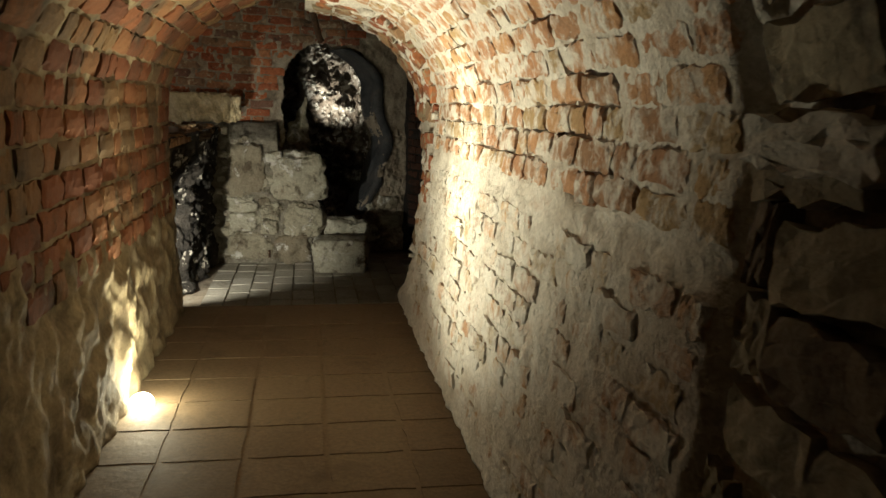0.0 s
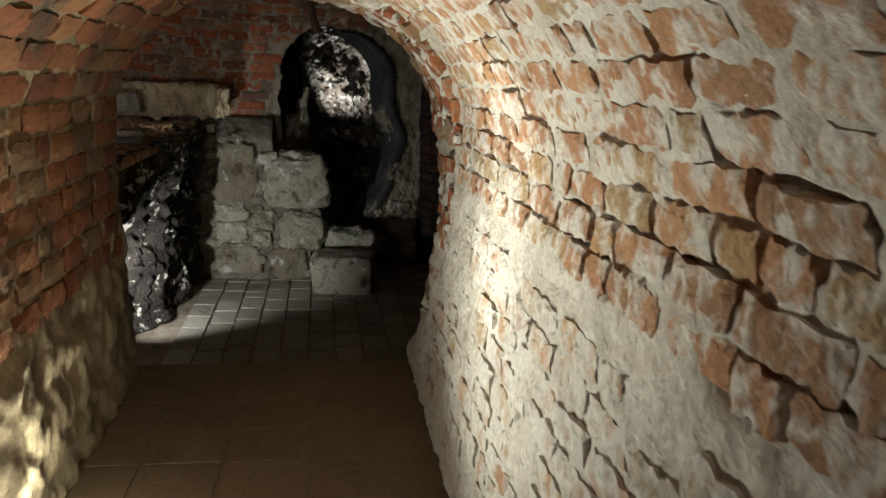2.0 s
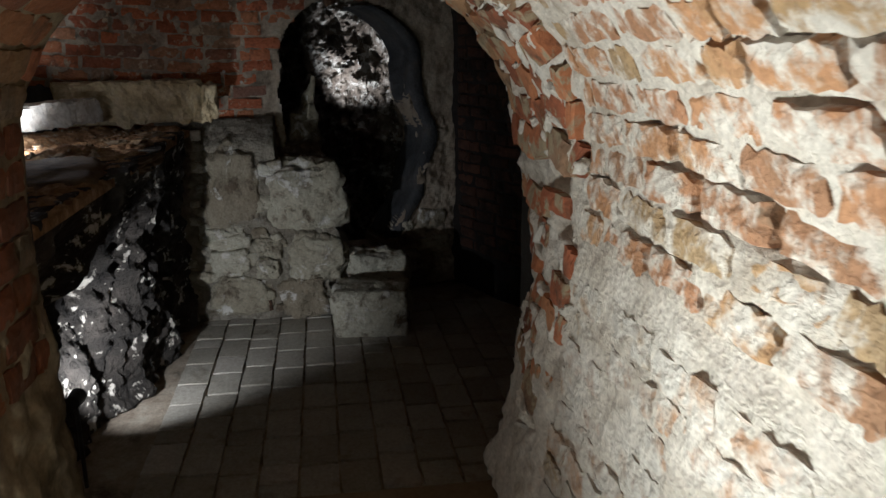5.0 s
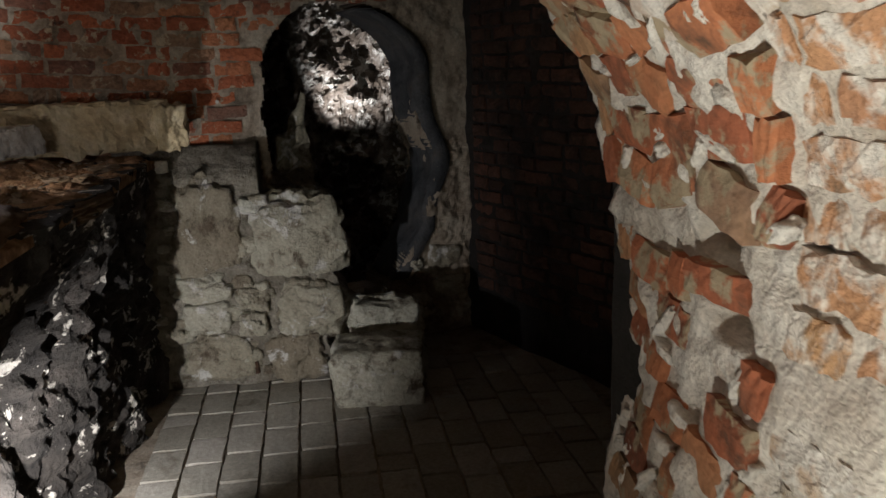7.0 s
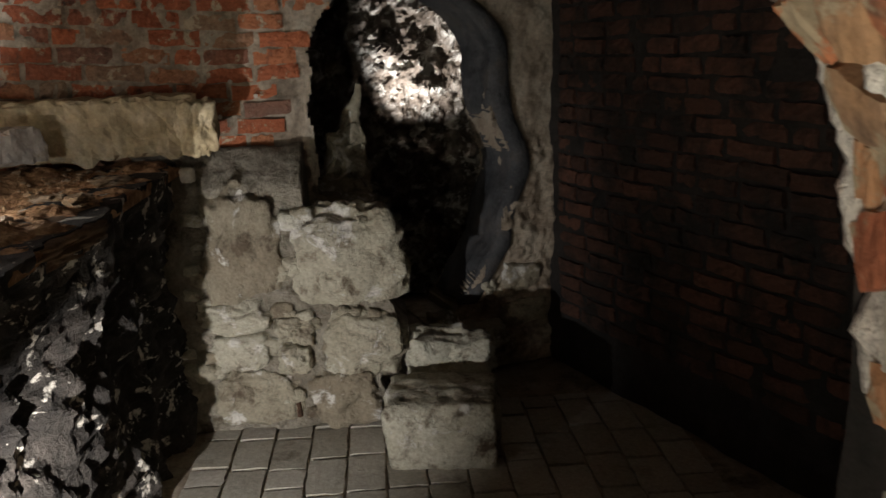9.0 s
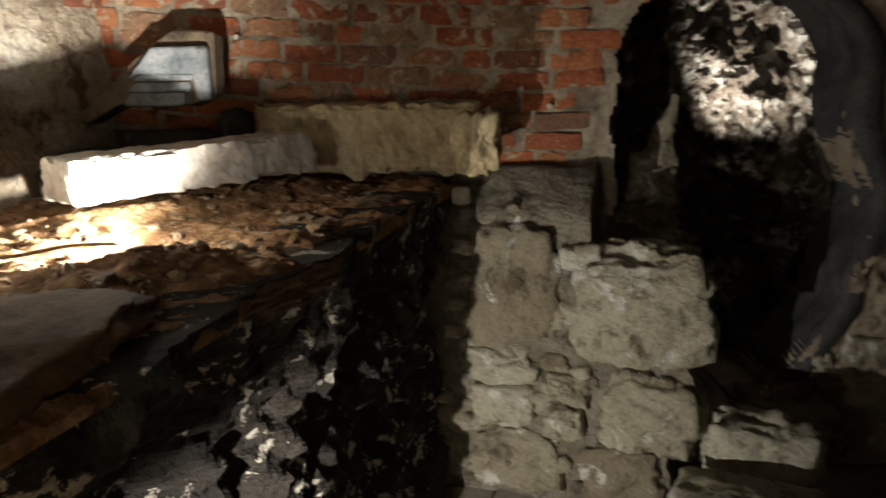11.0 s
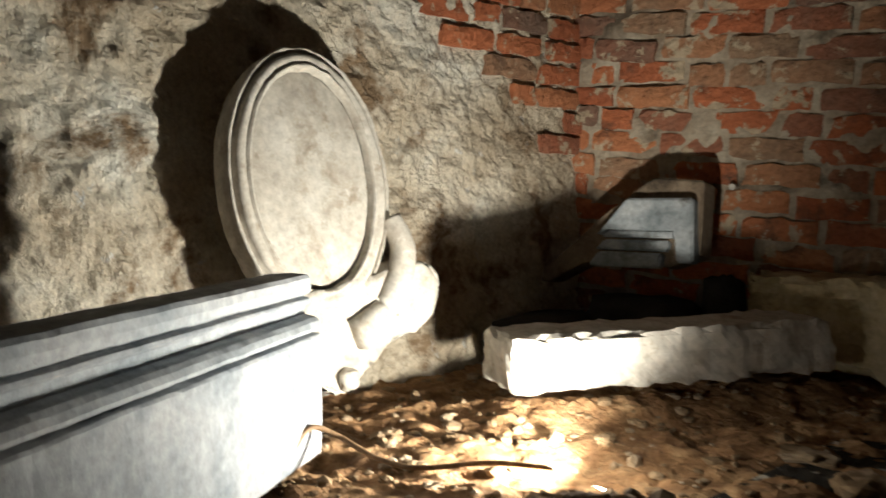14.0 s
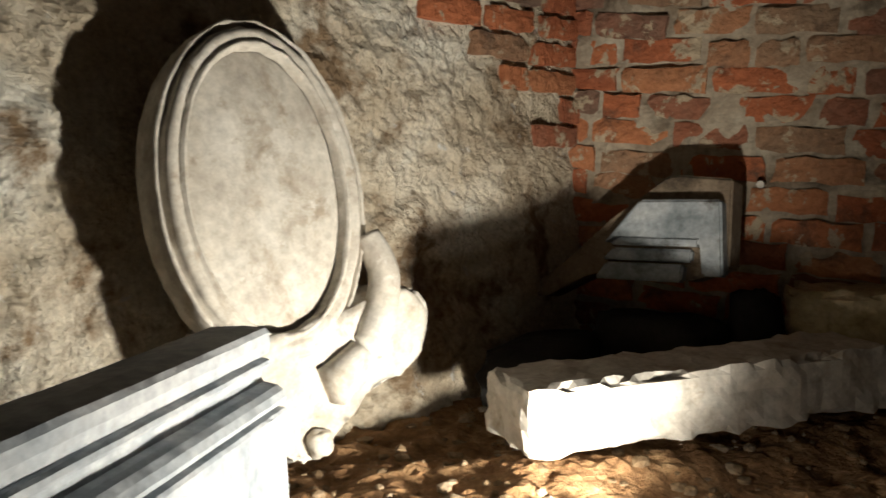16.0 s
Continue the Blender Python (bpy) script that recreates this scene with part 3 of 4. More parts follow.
sill_block = bar_between("sill_block", "rough cream sandstone block against the brick wall", "stone block", (-1.56, 7.84, 1.06), (-0.66, 8.02, 1.06), 0.24, 0.29, M_CREAM, (0, 1, 0), wear=0.021, cuts=(30, 6, 8), seed=4)
end_block = boulder("end_block", (0.18, 0.2, 0.25), pose(-0.66, 7.96, 1.20, 0, 0, 12), M_CREAM, 3, cuts=5, rough=0.24, square=0.62)
tagged(end_block, "chipped cream stone at the ledge corner", "stone block")


def ring_mesh(bm, profile_pts, a, b, seg=72, chip=0.0, close=True, even=False):
    """Ellipse rings: profile_pts are (scale, height); a, b half axes along x and y."""
    rings = []
    for k, (s, h) in enumerate(profile_pts):
        ring = []
        for i in range(seg):
            t = 2 * math.pi * i / seg
            d = chip * fbm(Vector((math.cos(t) * 2, math.sin(t) * 2, s * 9)), 3, 3)
            ring.append(bm.verts.new((a * (s if even else 1 - (1 - s) * 0.34 / a) * math.cos(t) * (1 + d), b * (s if even else 1 - (1 - s) * 0.34 / b) * math.sin(t) * (1 + d), h + d * 0.12)))
        rings.append(ring)
    for r0, r1 in zip(rings, rings[1:]):
        for i in range(seg):
            j = (i + 1) % seg
            bm.faces.new((r0[i], r0[j], r1[j], r1[i]))
    if close:
        bm.faces.new(rings[-1])
    return rings


# Local axes of the cartouche: x along the wall, y up, z out of the wall.
cartouche = thing("oval_cartouche", "pale carved stone oval cartouche leaning on plaster", "stone carving", (-1.97, 6.62, 1.07))
CART = Matrix(((0, -0.20, 0.98, -2.005), (1, 0, 0, 6.612), (0, 0.98, 0.20, 1.628), (0, 0, 0, 1))) @ pose(0, 0, 0, 0, 0, -2)
bm = bmesh.new()
ring_mesh(bm, [(0.90, -0.085), (1.0, -0.075), (1.006, -0.030), (1.0, -0.006), (0.988, 0.0), (0.974, -0.004), (0.970, -0.034), (0.953, -0.034), (0.948, 0.002), (0.930, 0.009), (0.900, 0.011), (0.874, 0.004), (0.866, 0.004), (0.858, 0.012), (0.843, 0.012), (0.834, 0.002), (0.82, -0.012)], 0.226, 0.335, 144, 0.013, close=False)
rim = part("moulded_rim", bm, M_LIMESTONE, smooth=True)
rim.matrix_basis = CART
under(rim, cartouche)
bm = bmesh.new()
ring_mesh(bm, [(1.0, -0.016), (0.9, -0.010), (0.6, -0.007), (0.3, -0.006), (0.1, -0.006)], 0.167, 0.276, 96, 0.003, even=True)
field = part("plain_field", bm, M_LIMESTONE, smooth=True)
field.matrix_basis = CART
under(field, cartouche)
bm = bmesh.new()
ring_mesh(bm, [(0.98, -0.084), (0.5, -0.085)], 0.226, 0.335, 64, 0.0, even=True)
back = part("rough_back", bm, M_LIMESTONE)
back.matrix_basis = CART
under(back, cartouche)


def tube(bm, pts, radii, seg=12, lump=0.0):
    """A bent limb through pts, with its radii."""
    rings = []
    for k, (p, r) in enumerate(zip(pts, radii)):
        p = Vector(p)
        d = (Vector(pts[min(k + 1, len(pts) - 1)]) - Vector(pts[max(k - 1, 0)])).normalized()
        a = d.orthogonal().normalized()
        if k and a.dot(last) < 0:
            a = -a
        last = a
        b = d.cross(a)
        rings.append([bm.verts.new(p + (a * math.cos(2 * math.pi * i / seg) + b * math.sin(2 * math.pi * i / seg)) * r * (1 + lump * fbm(p * 9 + Vector((i, 0, 0)), 1, 2))) for i in range(seg)])
    for r0, r1 in zip(rings, rings[1:]):
        for i in range(seg):
            j = (i + 1) % seg
            bm.faces.new((r0[i], r0[j], r1[j], r1[i]))
    bm.faces.new(rings[0])
    bm.faces.new(list(reversed(rings[-1])))


def smooth_path(pts, n=6):
    pts = [Vector(p) for p in pts]
    out = []
    for k in range(len(pts) - 1):
        a, b, c, d = pts[max(k - 1, 0)], pts[k], pts[k + 1], pts[min(k + 2, len(pts) - 1)]
        for i in range(n):
            t = i / n
            out.append(0.5 * ((2 * b) + (c - a) * t + (2 * a - 5 * b + 4 * c - d) * t * t + (3 * b - a - 3 * c + d) * t ** 3))
    return out + [pts[-1]]


limb = smooth_path([(-1.995, 6.835, 1.525), (-1.96, 6.848, 1.45), (-1.945, 6.825, 1.37), (-1.94, 6.77, 1.29), (-1.935, 6.68, 1.24)])
bm = bmesh.new()
tube(bm, limb, [0.030 + 0.014 * i / len(limb) for i in range(len(limb))], 14, 0.12)
under(part("scroll_arm", bm, M_LIMESTONE, smooth=True), cartouche)
bm = bmesh.new()
outline = [(6.46, 1.38), (6.50, 1.20), (6.58, 1.15), (6.62, 1.09), (6.69, 1.085), (6.72, 1.15), (6.80, 1.185), (6.88, 1.235), (6.95, 1.26), (6.97, 1.33), (6.945, 1.41), (6.905, 1.385), (6.87, 1.42), (6.78, 1.40), (6.62, 1.34)]
lo = [bm.verts.new((-2.10, y, z)) for y, z in outline]
hi = [bm.verts.new((-1.945 + 0.02 * math.sin(9 * y), y, z)) for y, z in outline]
bm.faces.new(lo)
bm.faces.new(list(reversed(hi)))
for i in range(len(outline)):
    j = (i + 1) % len(outline)
    bm.faces.new((lo[j], lo[i], hi[i], hi[j]))
bmesh.ops.bevel(bm, geom=list(bm.edges), offset=0.016, segments=3, affect="EDGES")
bmesh.ops.triangulate(bm, faces=list(bm.faces))
for _ in range(3):
    bmesh.ops.subdivide_edges(bm, edges=[e for e in bm.edges if e.calc_length() > 0.03], cuts=1)
    bmesh.ops.triangulate(bm, faces=list(bm.faces))
bm.normal_update()
for v in bm.verts:
    v.co += v.normal * (0.014 * fbm(v.co, 9, 3) + 0.008 * fbm(v.co, 22, 2))
under(part("carved_foot", bm, M_LIMESTONE, smooth=True), cartouche)
for y, z, r in ((6.665, 1.13, 0.03),):
    under(boulder("volute", (r * 1.4, r * 2, r * 2), pose(-1.945, y, z), M_LIMESTONE, int(y * 100), cuts=3, rough=0.2, square=0.2), cartouche)


def extrude_profile(bm, outline, length, m, nseg=24, chip=0.004, seed=0.0):
    """outline: (out, up) points, closed, drawn along x."""
    rings = []
    for k in range(nseg + 1):
        x = length * k / nseg
        ring = []
        for o, h in outline:
            d = chip * fbm(Vector((x * 3 + seed, o * 8, h * 8)), 5, 3)
            ring.append(bm.verts.new(m @ Vector((x + (chip * 2 * fbm(Vector((o * 9, h * 9, seed)), 4, 2) if k in (0, nseg) else 0), o + d, h + d))))
        rings.append(ring)
    n = len(outline)
    for r0, r1 in zip(rings, rings[1:]):
        for i in range(n):
            j = (i + 1) % n
            bm.faces.new((r0[i], r0[j], r1[j], r1[i]))
    bm.faces.new(rings[0])
    bm.faces.new(list(reversed(rings[-1])))


# The moulded panel stands upright; its face looks towards the lamp.
panel = thing("moulded_stone_panel", "blue-grey marble panel with moulded upper border", "stone panel", (-1.40, 6.02, 1.05))
px, py = Vector((0.56, -0.83, 0)).normalized(), Vector((0.83, 0.56, 0)).normalized()
PAN = Matrix(((px.x, py.x, 0, -1.665), (px.y, py.y, 0, 6.41), (0, 0, 1, 1.07), (0, 0, 0, 1)))
bm = bmesh.new()
extrude_profile(bm, [(-0.12, 0.0), (-0.004, 0.0), (0.0, 0.06), (0.0, 0.12), (0.0, 0.18), (0.0, 0.234), (-0.003, 0.239), (-0.014, 0.241), (-0.05, 0.243), (-0.12, 0.243)], 1.15, PAN, 60, 0.003, 2.0)
under(part("panel_field", bm, M_MARBLE), panel)
bm = bmesh.new()
extrude_profile(bm, [(-0.115, 0.245), (-0.012, 0.245), (-0.010, 0.248), (0.0, 0.250), (0.001, 0.256), (-0.004, 0.266), (-0.012, 0.273), (-0.022, 0.276), (-0.034, 0.278), (-0.036, 0.288), (-0.034, 0.297), (-0.026, 0.299), (-0.022, 0.304), (-0.023, 0.310), (-0.028, 0.313), (-0.034, 0.314), (-0.034, 0.318), (-0.024, 0.320), (-0.021, 0.335), (-0.022, 0.350), (-0.028, 0.357), (-0.06, 0.360), (-0.115, 0.356)], 1.12, PAN, 90, 0.0015, 5.0)
under(part("moulded_border", bm, M_MARBLE), panel)


# Corner piece of a moulded frame, leaning on the wall.
fragment = thing("frame_fragment", "broken grey marble corner of a moulded frame", "stone fragment", (-1.85, 7.75, 1.06))
fx, fz = Vector((1, 0.18, 0)).normalized(), Vector((0.05, 0.16, 1)).normalized()
fy = fz.cross(fx).normalized()
FRAG = Matrix(((fx.x, -fy.x, fz.x, -1.65), (fx.y, -fy.y, fz.y, 7.75), (fx.z, -fy.z, fz.z, 1.375), (0, 0, 0, 1)))


def slab_of(bm, outline, d0, d1, m):
    lo = [bm.verts.new(m @ Vector((x, d0, z))) for x, z in outline]
    hi = [bm.verts.new(m @ Vector((x, d1, z))) for x, z in outline]
    n = len(outline)
    bm.faces.new(lo)
    bm.faces.new(list(reversed(hi)))
    for i in range(n):
        j = (i + 1) % n
        bm.faces.new((lo[j], lo[i], hi[i], hi[j]))
    bmesh.ops.bevel(bm, geom=list(bm.edges), offset=0.006, segments=2, affect="EDGES")


bm = bmesh.new()
slab_of(bm, [(-0.58, -0.09), (-0.56, -0.05), (-0.43, 0.05), (-0.35, 0.14), (-0.24, 0.225), (-0.20, 0.262), (-0.17, 0.268), (-0.02, 0.255), (0.0, 0.02), (-0.10, -0.02), (-0.32, 0.01), (-0.40, -0.02), (-0.52, -0.085)], -0.10, 0.0, FRAG)
# Brown for the dirty left part; it also paints the top's shade.
under(part("broken_body", bm, M_STONE_BROWN), fragment)
bm = bmesh.new()
slab_of(bm, [(-0.34, 0.075), (-0.25, 0.195), (-0.03, 0.195), (0.0, -0.005), (-0.055, -0.005), (-0.07, 0.10), (-0.30, 0.10)], -0.01, 0.045, FRAG)
under(part("outer_band", bm, M_MARBLE_DULL), fragment)
for k, (x0, z0, x1, h, d) in enumerate(((-0.33, 0.072, -0.078, 0.024, 0.030), (-0.35, 0.030, -0.095, 0.034, 0.020), (-0.36, -0.025, -0.11, 0.048, 0.034))):
    bm = bmesh.new()
    slab_of(bm, [(x0, z0), (x1, z0), (x1, z0 + h), (x0 + 0.03, z0 + h)], -0.01, d, FRAG)
    under(part("inner_moulding", bm, M_MARBLE_DULL), fragment)
# Stones added to prop the fragment, blackened to merge with the niche's shadow.
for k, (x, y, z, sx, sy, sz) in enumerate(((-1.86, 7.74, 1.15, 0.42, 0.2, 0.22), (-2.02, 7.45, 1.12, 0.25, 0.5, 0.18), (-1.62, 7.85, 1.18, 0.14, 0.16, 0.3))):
    tagged(boulder("rubble_stone", (sx, sy, sz), pose(x, y, z, 0, 0, 20 * k), M_SHADE_BLACK, 20 + k, square=0.7), "added shade-black rubble stone in the niche corner", "stone", "stones in the niche")

tagged(boulder("corner_pebble", (0.07, 0.06, 0.07), pose(-0.735, 7.975, 0.985), M_LIMESTONE, 81, cuts=3), "small pale stone at the ledge corner", "stone")
for k, (x, y, sx, sy, sz) in enumerate(((-1.62, 6.72, 0.07, 0.05, 0.04), (-1.50, 6.83, 0.06, 0.045, 0.03), (-1.45, 6.52, 0.05, 0.04, 0.03), (-1.72, 6.62, 0.08, 0.06, 0.05), (-1.12, 6.40, 0.09, 0.07, 0.05), (-1.38, 6.95, 0.05, 0.06, 0.03), (-1.56, 6.56, 0.06, 0.05, 0.035), (-1.05, 7.2, 0.12, 0.16, 0.05), (-0.92, 7.5, 0.10, 0.2, 0.05), (-1.2, 6.27, 0.12, 0.09, 0.06), (-0.88, 7.05, 0.12, 0.18, 0.07))):
    tagged(boulder("loose_stone", (sx * 0.75, sy * 0.75, sz * 0.6), pose(x, y, 1.03 + top_relief(Vector((x, y, 0))) + sz * 0.12, 0, 0, 40 * k), M_CLOD, 90 + k, cuts=3, rough=0.5, square=0.75, smooth=False), "small loose stone on crumbled earth", "stone", "loose stones on the ledge")

# flagstone at the ledge's front, the buried lamp and its cable
flag = boulder("flagstone", (0.50, 0.75, 0.10), pose(-1.06, 5.98, 1.02, 2, -2, 12), M_SLABSTONE, 31, cuts=5, rough=0.17, square=0.5)
tagged(flag, "flat brown flagstone on the ledge edge", "flagstone")
flag2 = boulder("flagstone", (0.34, 0.55, 0.09), pose(-0.90, 6.66, 0.992, 0, 3, -8), M_SLABSTONE, 35, cuts=5, rough=0.18, square=0.45)
tagged(flag2, "broken brown stone on the ledge edge", "flagstone")

lamp_thing = thing("ledge_lamp", "small half-buried lamp glaring on the ledge", "lamp", (LEDGE_LAMP.x + 0.05, LEDGE_LAMP.y - 0.03, 1.03))
bm = bmesh.new()
bmesh.ops.create_cone(bm, cap_ends=True, segments=24, radius1=0.04, radius2=0.042, depth=0.05, matrix=Matrix.Translation((LEDGE_LAMP.x, LEDGE_LAMP.y, 0.972)))
under(part("housing", bm, M_BLACK), lamp_thing)
bm = bmesh.new()
bmesh.ops.create_cone(bm, cap_ends=True, segments=24, radius1=0.034, radius2=0.030, depth=0.012, matrix=Matrix.Translation((LEDGE_LAMP.x, LEDGE_LAMP.y, 1.002)))
under(part("lens", bm, M_BULB), lamp_thing)
path = smooth_path([(-1.30, 6.69, 1.065), (-1.38, 6.60, 1.075), (-1.46, 6.49, 1.07), (-1.53, 6.44, 1.085), (-1.60, 6.40, 1.12), (-1.615, 6.35, 1.14), (-1.60, 6.30, 1.10), (-1.585, 6.27, 1.06)])
bm = bmesh.new()
tube(bm, path, [0.0055] * len(path), 8)
tagged(part("power_cable", bm, M_CABLE, smooth=True), "thin tan power cable on crumbled earth", "cable")

rng = random.Random(5)
verts, faces = [], []
for k in range(900):
    x, y = rng.uniform(-2.15, -0.95), rng.uniform(5.5, 7.9)
    if (Vector((x, y)) - Vector((LEDGE_LAMP.x, LEDGE_LAMP.y))).length < 0.10:
        continue
    r = rng.choice((0.004, 0.006, 0.006, 0.008, 0.010, 0.016)) * rng.uniform(0.7, 1.3)
    base = Vector((x, y, 1.03 + top_relief(Vector((x, y, 0))) + r * 0.2))
    n0 = len(verts)
    bmx = bmesh.new()
    bmesh.ops.create_icosphere(bmx, subdivisions=1, radius=1)
    st = Vector((rng.uniform(0.8, 1.5), rng.uniform(0.8, 1.5), rng.uniform(0.5, 0.9)))
    for v in bmx.verts:
        verts.append(base + Vector((v.co.x * st.x, v.co.y * st.y, v.co.z * st.z)) * r * rng.uniform(0.75, 1.2))
    bmx.verts.index_update()
    for f in bmx.faces:
        faces.append(tuple(n0 + v.index for v in f.verts))
    bmx.free()
tagged(finish("loose_gravel", verts, faces, M_CLOD), "loose gravel and mortar crumbs on the ledge", "gravel", kind="stuff")

# ---- lamps on the floor ----
floor_lamp = thing("floor_spotlight", "small glaring uplight at the wall's foot", "lamp", (FLOOR_LAMP.x, FLOOR_LAMP.y, 0))
bm = bmesh.new()
bmesh.ops.create_cone(bm, cap_ends=True, segments=24, radius1=0.042, radius2=0.040, depth=0.024, matrix=Matrix.Translation((FLOOR_LAMP.x, FLOOR_LAMP.y, 0.012)))
under(part("housing", bm, M_BLACK), floor_lamp)
bm = bmesh.new()
bmesh.ops.create_icosphere(bm, subdivisions=3, radius=0.05, matrix=Matrix.Translation((FLOOR_LAMP.x, FLOOR_LAMP.y, 0.022)) @ Matrix.Diagonal((1, 1, 0.8, 1)))
under(part("lens", bm, M_BULB), floor_lamp)

step_lamp = thing("step_spotlight", "small spotlight beside the ledge front", "lamp", (STEP_LAMP.x, STEP_LAMP.y - 0.05, LOW))
bm = bmesh.new()
bmesh.ops.create_cone(bm, cap_ends=True, segments=20, radius1=0.035, radius2=0.03, depth=0.08, matrix=look(STEP_LAMP, (-0.90, 8.1, 0.12)) @ pose(0, 0, 0.06))
under(part("housing", bm, M_BLACK), step_lamp)
bm = bmesh.new()
bmesh.ops.create_cone(bm, cap_ends=True, segments=10, radius1=0.009, radius2=0.009, depth=STEP_LAMP.z - LOW, matrix=Matrix.Translation((STEP_LAMP.x, STEP_LAMP.y - 0.07, (STEP_LAMP.z + LOW) / 2)))
under(part("stake", bm, M_BLACK), step_lamp)

# ---- rubble in the chamber ----
pier = thing("rubble_pier", "rough grey rubble masonry below the brick and breach", "rubble masonry", (-0.4, 8.2, LOW))


def pier_front(u, v):
    """Face of the rubble, from the ledge to the breach: its head leans back against the brick wall."""
    x, z = -1.02 + u, LOW + v
    right = 0.15 + 0.06 * math.sin(9 * z) + 0.06 * fbm(Vector((1, 2, z)), 5, 3)
    head = 0.72 if x > -0.24 else 1.07
    z = min(z, head + 0.03 * fbm(Vector((x, 0, 0)), 7, 2))
    x = min(x, right)
    lean = max(0, min(1, (z - 0.90) / 0.18)) ** 1.4
    y = 8.030 + 0.05 * max(0, z) + 0.05 * max(0, x)
    return Vector((x, y + (7.80 + (x + 2.3) * 0.265 - y) * lean, z)), Vector((0, -1, 0))


mass = shell("mortared_core", pier_front, 0, 1.25, 0, 1.38, 0.014, 0.36, M_PIER, lambda p: 0.022 * fbm(p, 4) + 0.016 * fbm(p, 12, 3) + 0.010 * fbm(p, 30, 2), smooth=True)
under(mass, pier)
for k, (x, z, w, h) in enumerate([(-0.55, 0.61, 0.37, 0.59), (-0.04, 0.54, 0.55, 0.52), (-0.59, 0.28, 0.33, 0.18), (-0.32, 0.2, 0.19, 0.16), (-0.0, 0.11, 0.42, 0.36), (-0.58, 0.1, 0.29, 0.21), (-0.1, -0.16, 0.36, 0.33), (-0.53, -0.13, 0.44, 0.29), (-0.33, 0.05, 0.18, 0.17)]):
    y = 8.085 + 0.05 * max(0, z) + 0.05 * max(0, x)
    under(boulder("stone", (w * 1.02, 0.26, h * 1.0), pose(x, y, z, 0, 6 * math.sin(5 * k), 3 * math.sin(3 * k)), M_RUBBLE, 40 + k, cuts=5, rough=0.24, square=0.50), pier)
under(boulder("stone", (0.46, 0.30, 0.34), pose(0.42, 8.10, -0.03, 0, 5, 4), M_RUBBLE, 58, cuts=5, rough=0.25, square=0.45), pier)
fill = random.Random(8)
for k in range(70):
    x, z, w = fill.uniform(-0.85, 0.12), fill.uniform(LOW + 0.05, 0.80), fill.uniform(0.06, 0.14)
    under(boulder("stone", (w, 0.09, w * 0.7), pose(x, 8.035 + 0.05 * max(0, z) + 0.05 * max(0, x), z, 0, fill.uniform(-15, 15), 0), M_RUBBLE, 140 + k, cuts=3, rough=0.30, square=0.4), pier)
bm = bmesh.new()
shard = smooth_path([(0.04, 8.78, 1.32), (0.01, 8.77, 1.20), (-0.02, 8.75, 1.05), (-0.06, 8.70, 0.88), (-0.08, 8.64, 0.68)])
tube(bm, shard, [0.016 + 0.19 * (k / (len(shard) - 1)) ** 1.9 for k in range(len(shard))], 20, 0.25)
for v in bm.verts:
    v.co += Vector((fbm(v.co, 9, 3), fbm(v.co, 8, 4), fbm(v.co, 10, 5))) * 0.07 * min(1, max(0.2, (1.4 - v.co.z) * 2.2))
tagged(part("plaster_shard", bm, M_RUBBLE), "jagged pale plaster stub standing in the breach", "plaster shard")
hewn = boulder("hewn_block", (0.56, 0.44, 0.36), pose(0.36, 7.68, LOW + 0.155, 0, 0, -6), M_RUBBLE, 52, cuts=5, rough=0.10, square=0.72)
tagged(hewn, "large smooth hewn stone block on the paving", "stone block")
bm = bmesh.new()
tube(bm, smooth_path([(-0.34, 8.06, -0.17), (-0.34, 8.03, -0.175), (-0.335, 8.02, -0.20), (-0.33, 8.02, -0.25)]), [0.016] * 19, 8)
tagged(part("iron_hook", bm, M_IRON), "short rusty iron hook in rubble", "hook")
bm = bmesh.new()
tube(bm, smooth_path([(0.04, 5.6, 2.46), (0.05, 5.75, 2.1), (0.07, 5.85, 1.95), (0.12, 5.98, 1.76), (0.145, 6.0, 1.70)]), [0.024, 0.024] + [0.023] * 22 + [0.02], 10)
tagged(part("hanging_pipe", bm, M_IRON, smooth=True), "bent rusty pipe hanging from the vault", "pipe")
for x, z in ((-0.56, 1.382), (-0.62, 1.22), (-0.45, 1.31), (-1.669, 1.61)):
    bm = bmesh.new()
    y = 7.83 + (x + 2.3) * 0.265
    tube(bm, [(x, y, z), (x + 0.005, y - 0.035, z - 0.002)], [0.008, 0.011], 8)
    tagged(part("wall_plug", bm, M_LIMESTONE), "small pale plug in the brick wall", "plug", "plugs in the back wall")

# ---- masonry pieces ----
rng = random.Random(11)
heavy = block_meshes("brick", M_BRICK_HEAVY, 12, 8, nx=9, ny=4, wobble=0.09, dome=0.10)
washed = block_meshes("brick", M_BRICK_WASHED, 12, 1, nx=9, ny=4, wobble=0.09, dome=0.09)
red = block_meshes("brick", M_BRICK_RED, 10, 2)
buff = block_meshes("brick", M_BRICK_BUFF, 12, 12, wobble=0.07, dome=0.08)
dark = block_meshes("brick", M_BRICK_DARK, 10, 3)
rubble = block_meshes("stone", M_RUBBLE, 10, 4, nx=5, ny=4, wobble=0.10, dome=0.10)
pavers = block_meshes("tile", M_PAVER, 6, 5, nx=4, ny=4, wobble=0.015, dome=0.05)
tiles = block_meshes("tile", M_TILE, 6, 6, nx=4, ny=4, wobble=0.005, dome=0.06)

lay("brick", S_RIGHT, 1.25, 4.5, 1.04, LEN_R - 0.02, 0.086, 0.27, washed, wall_right, rng, proud=0.0115, joint=0.009, tilt=0.9, vary=0.004)
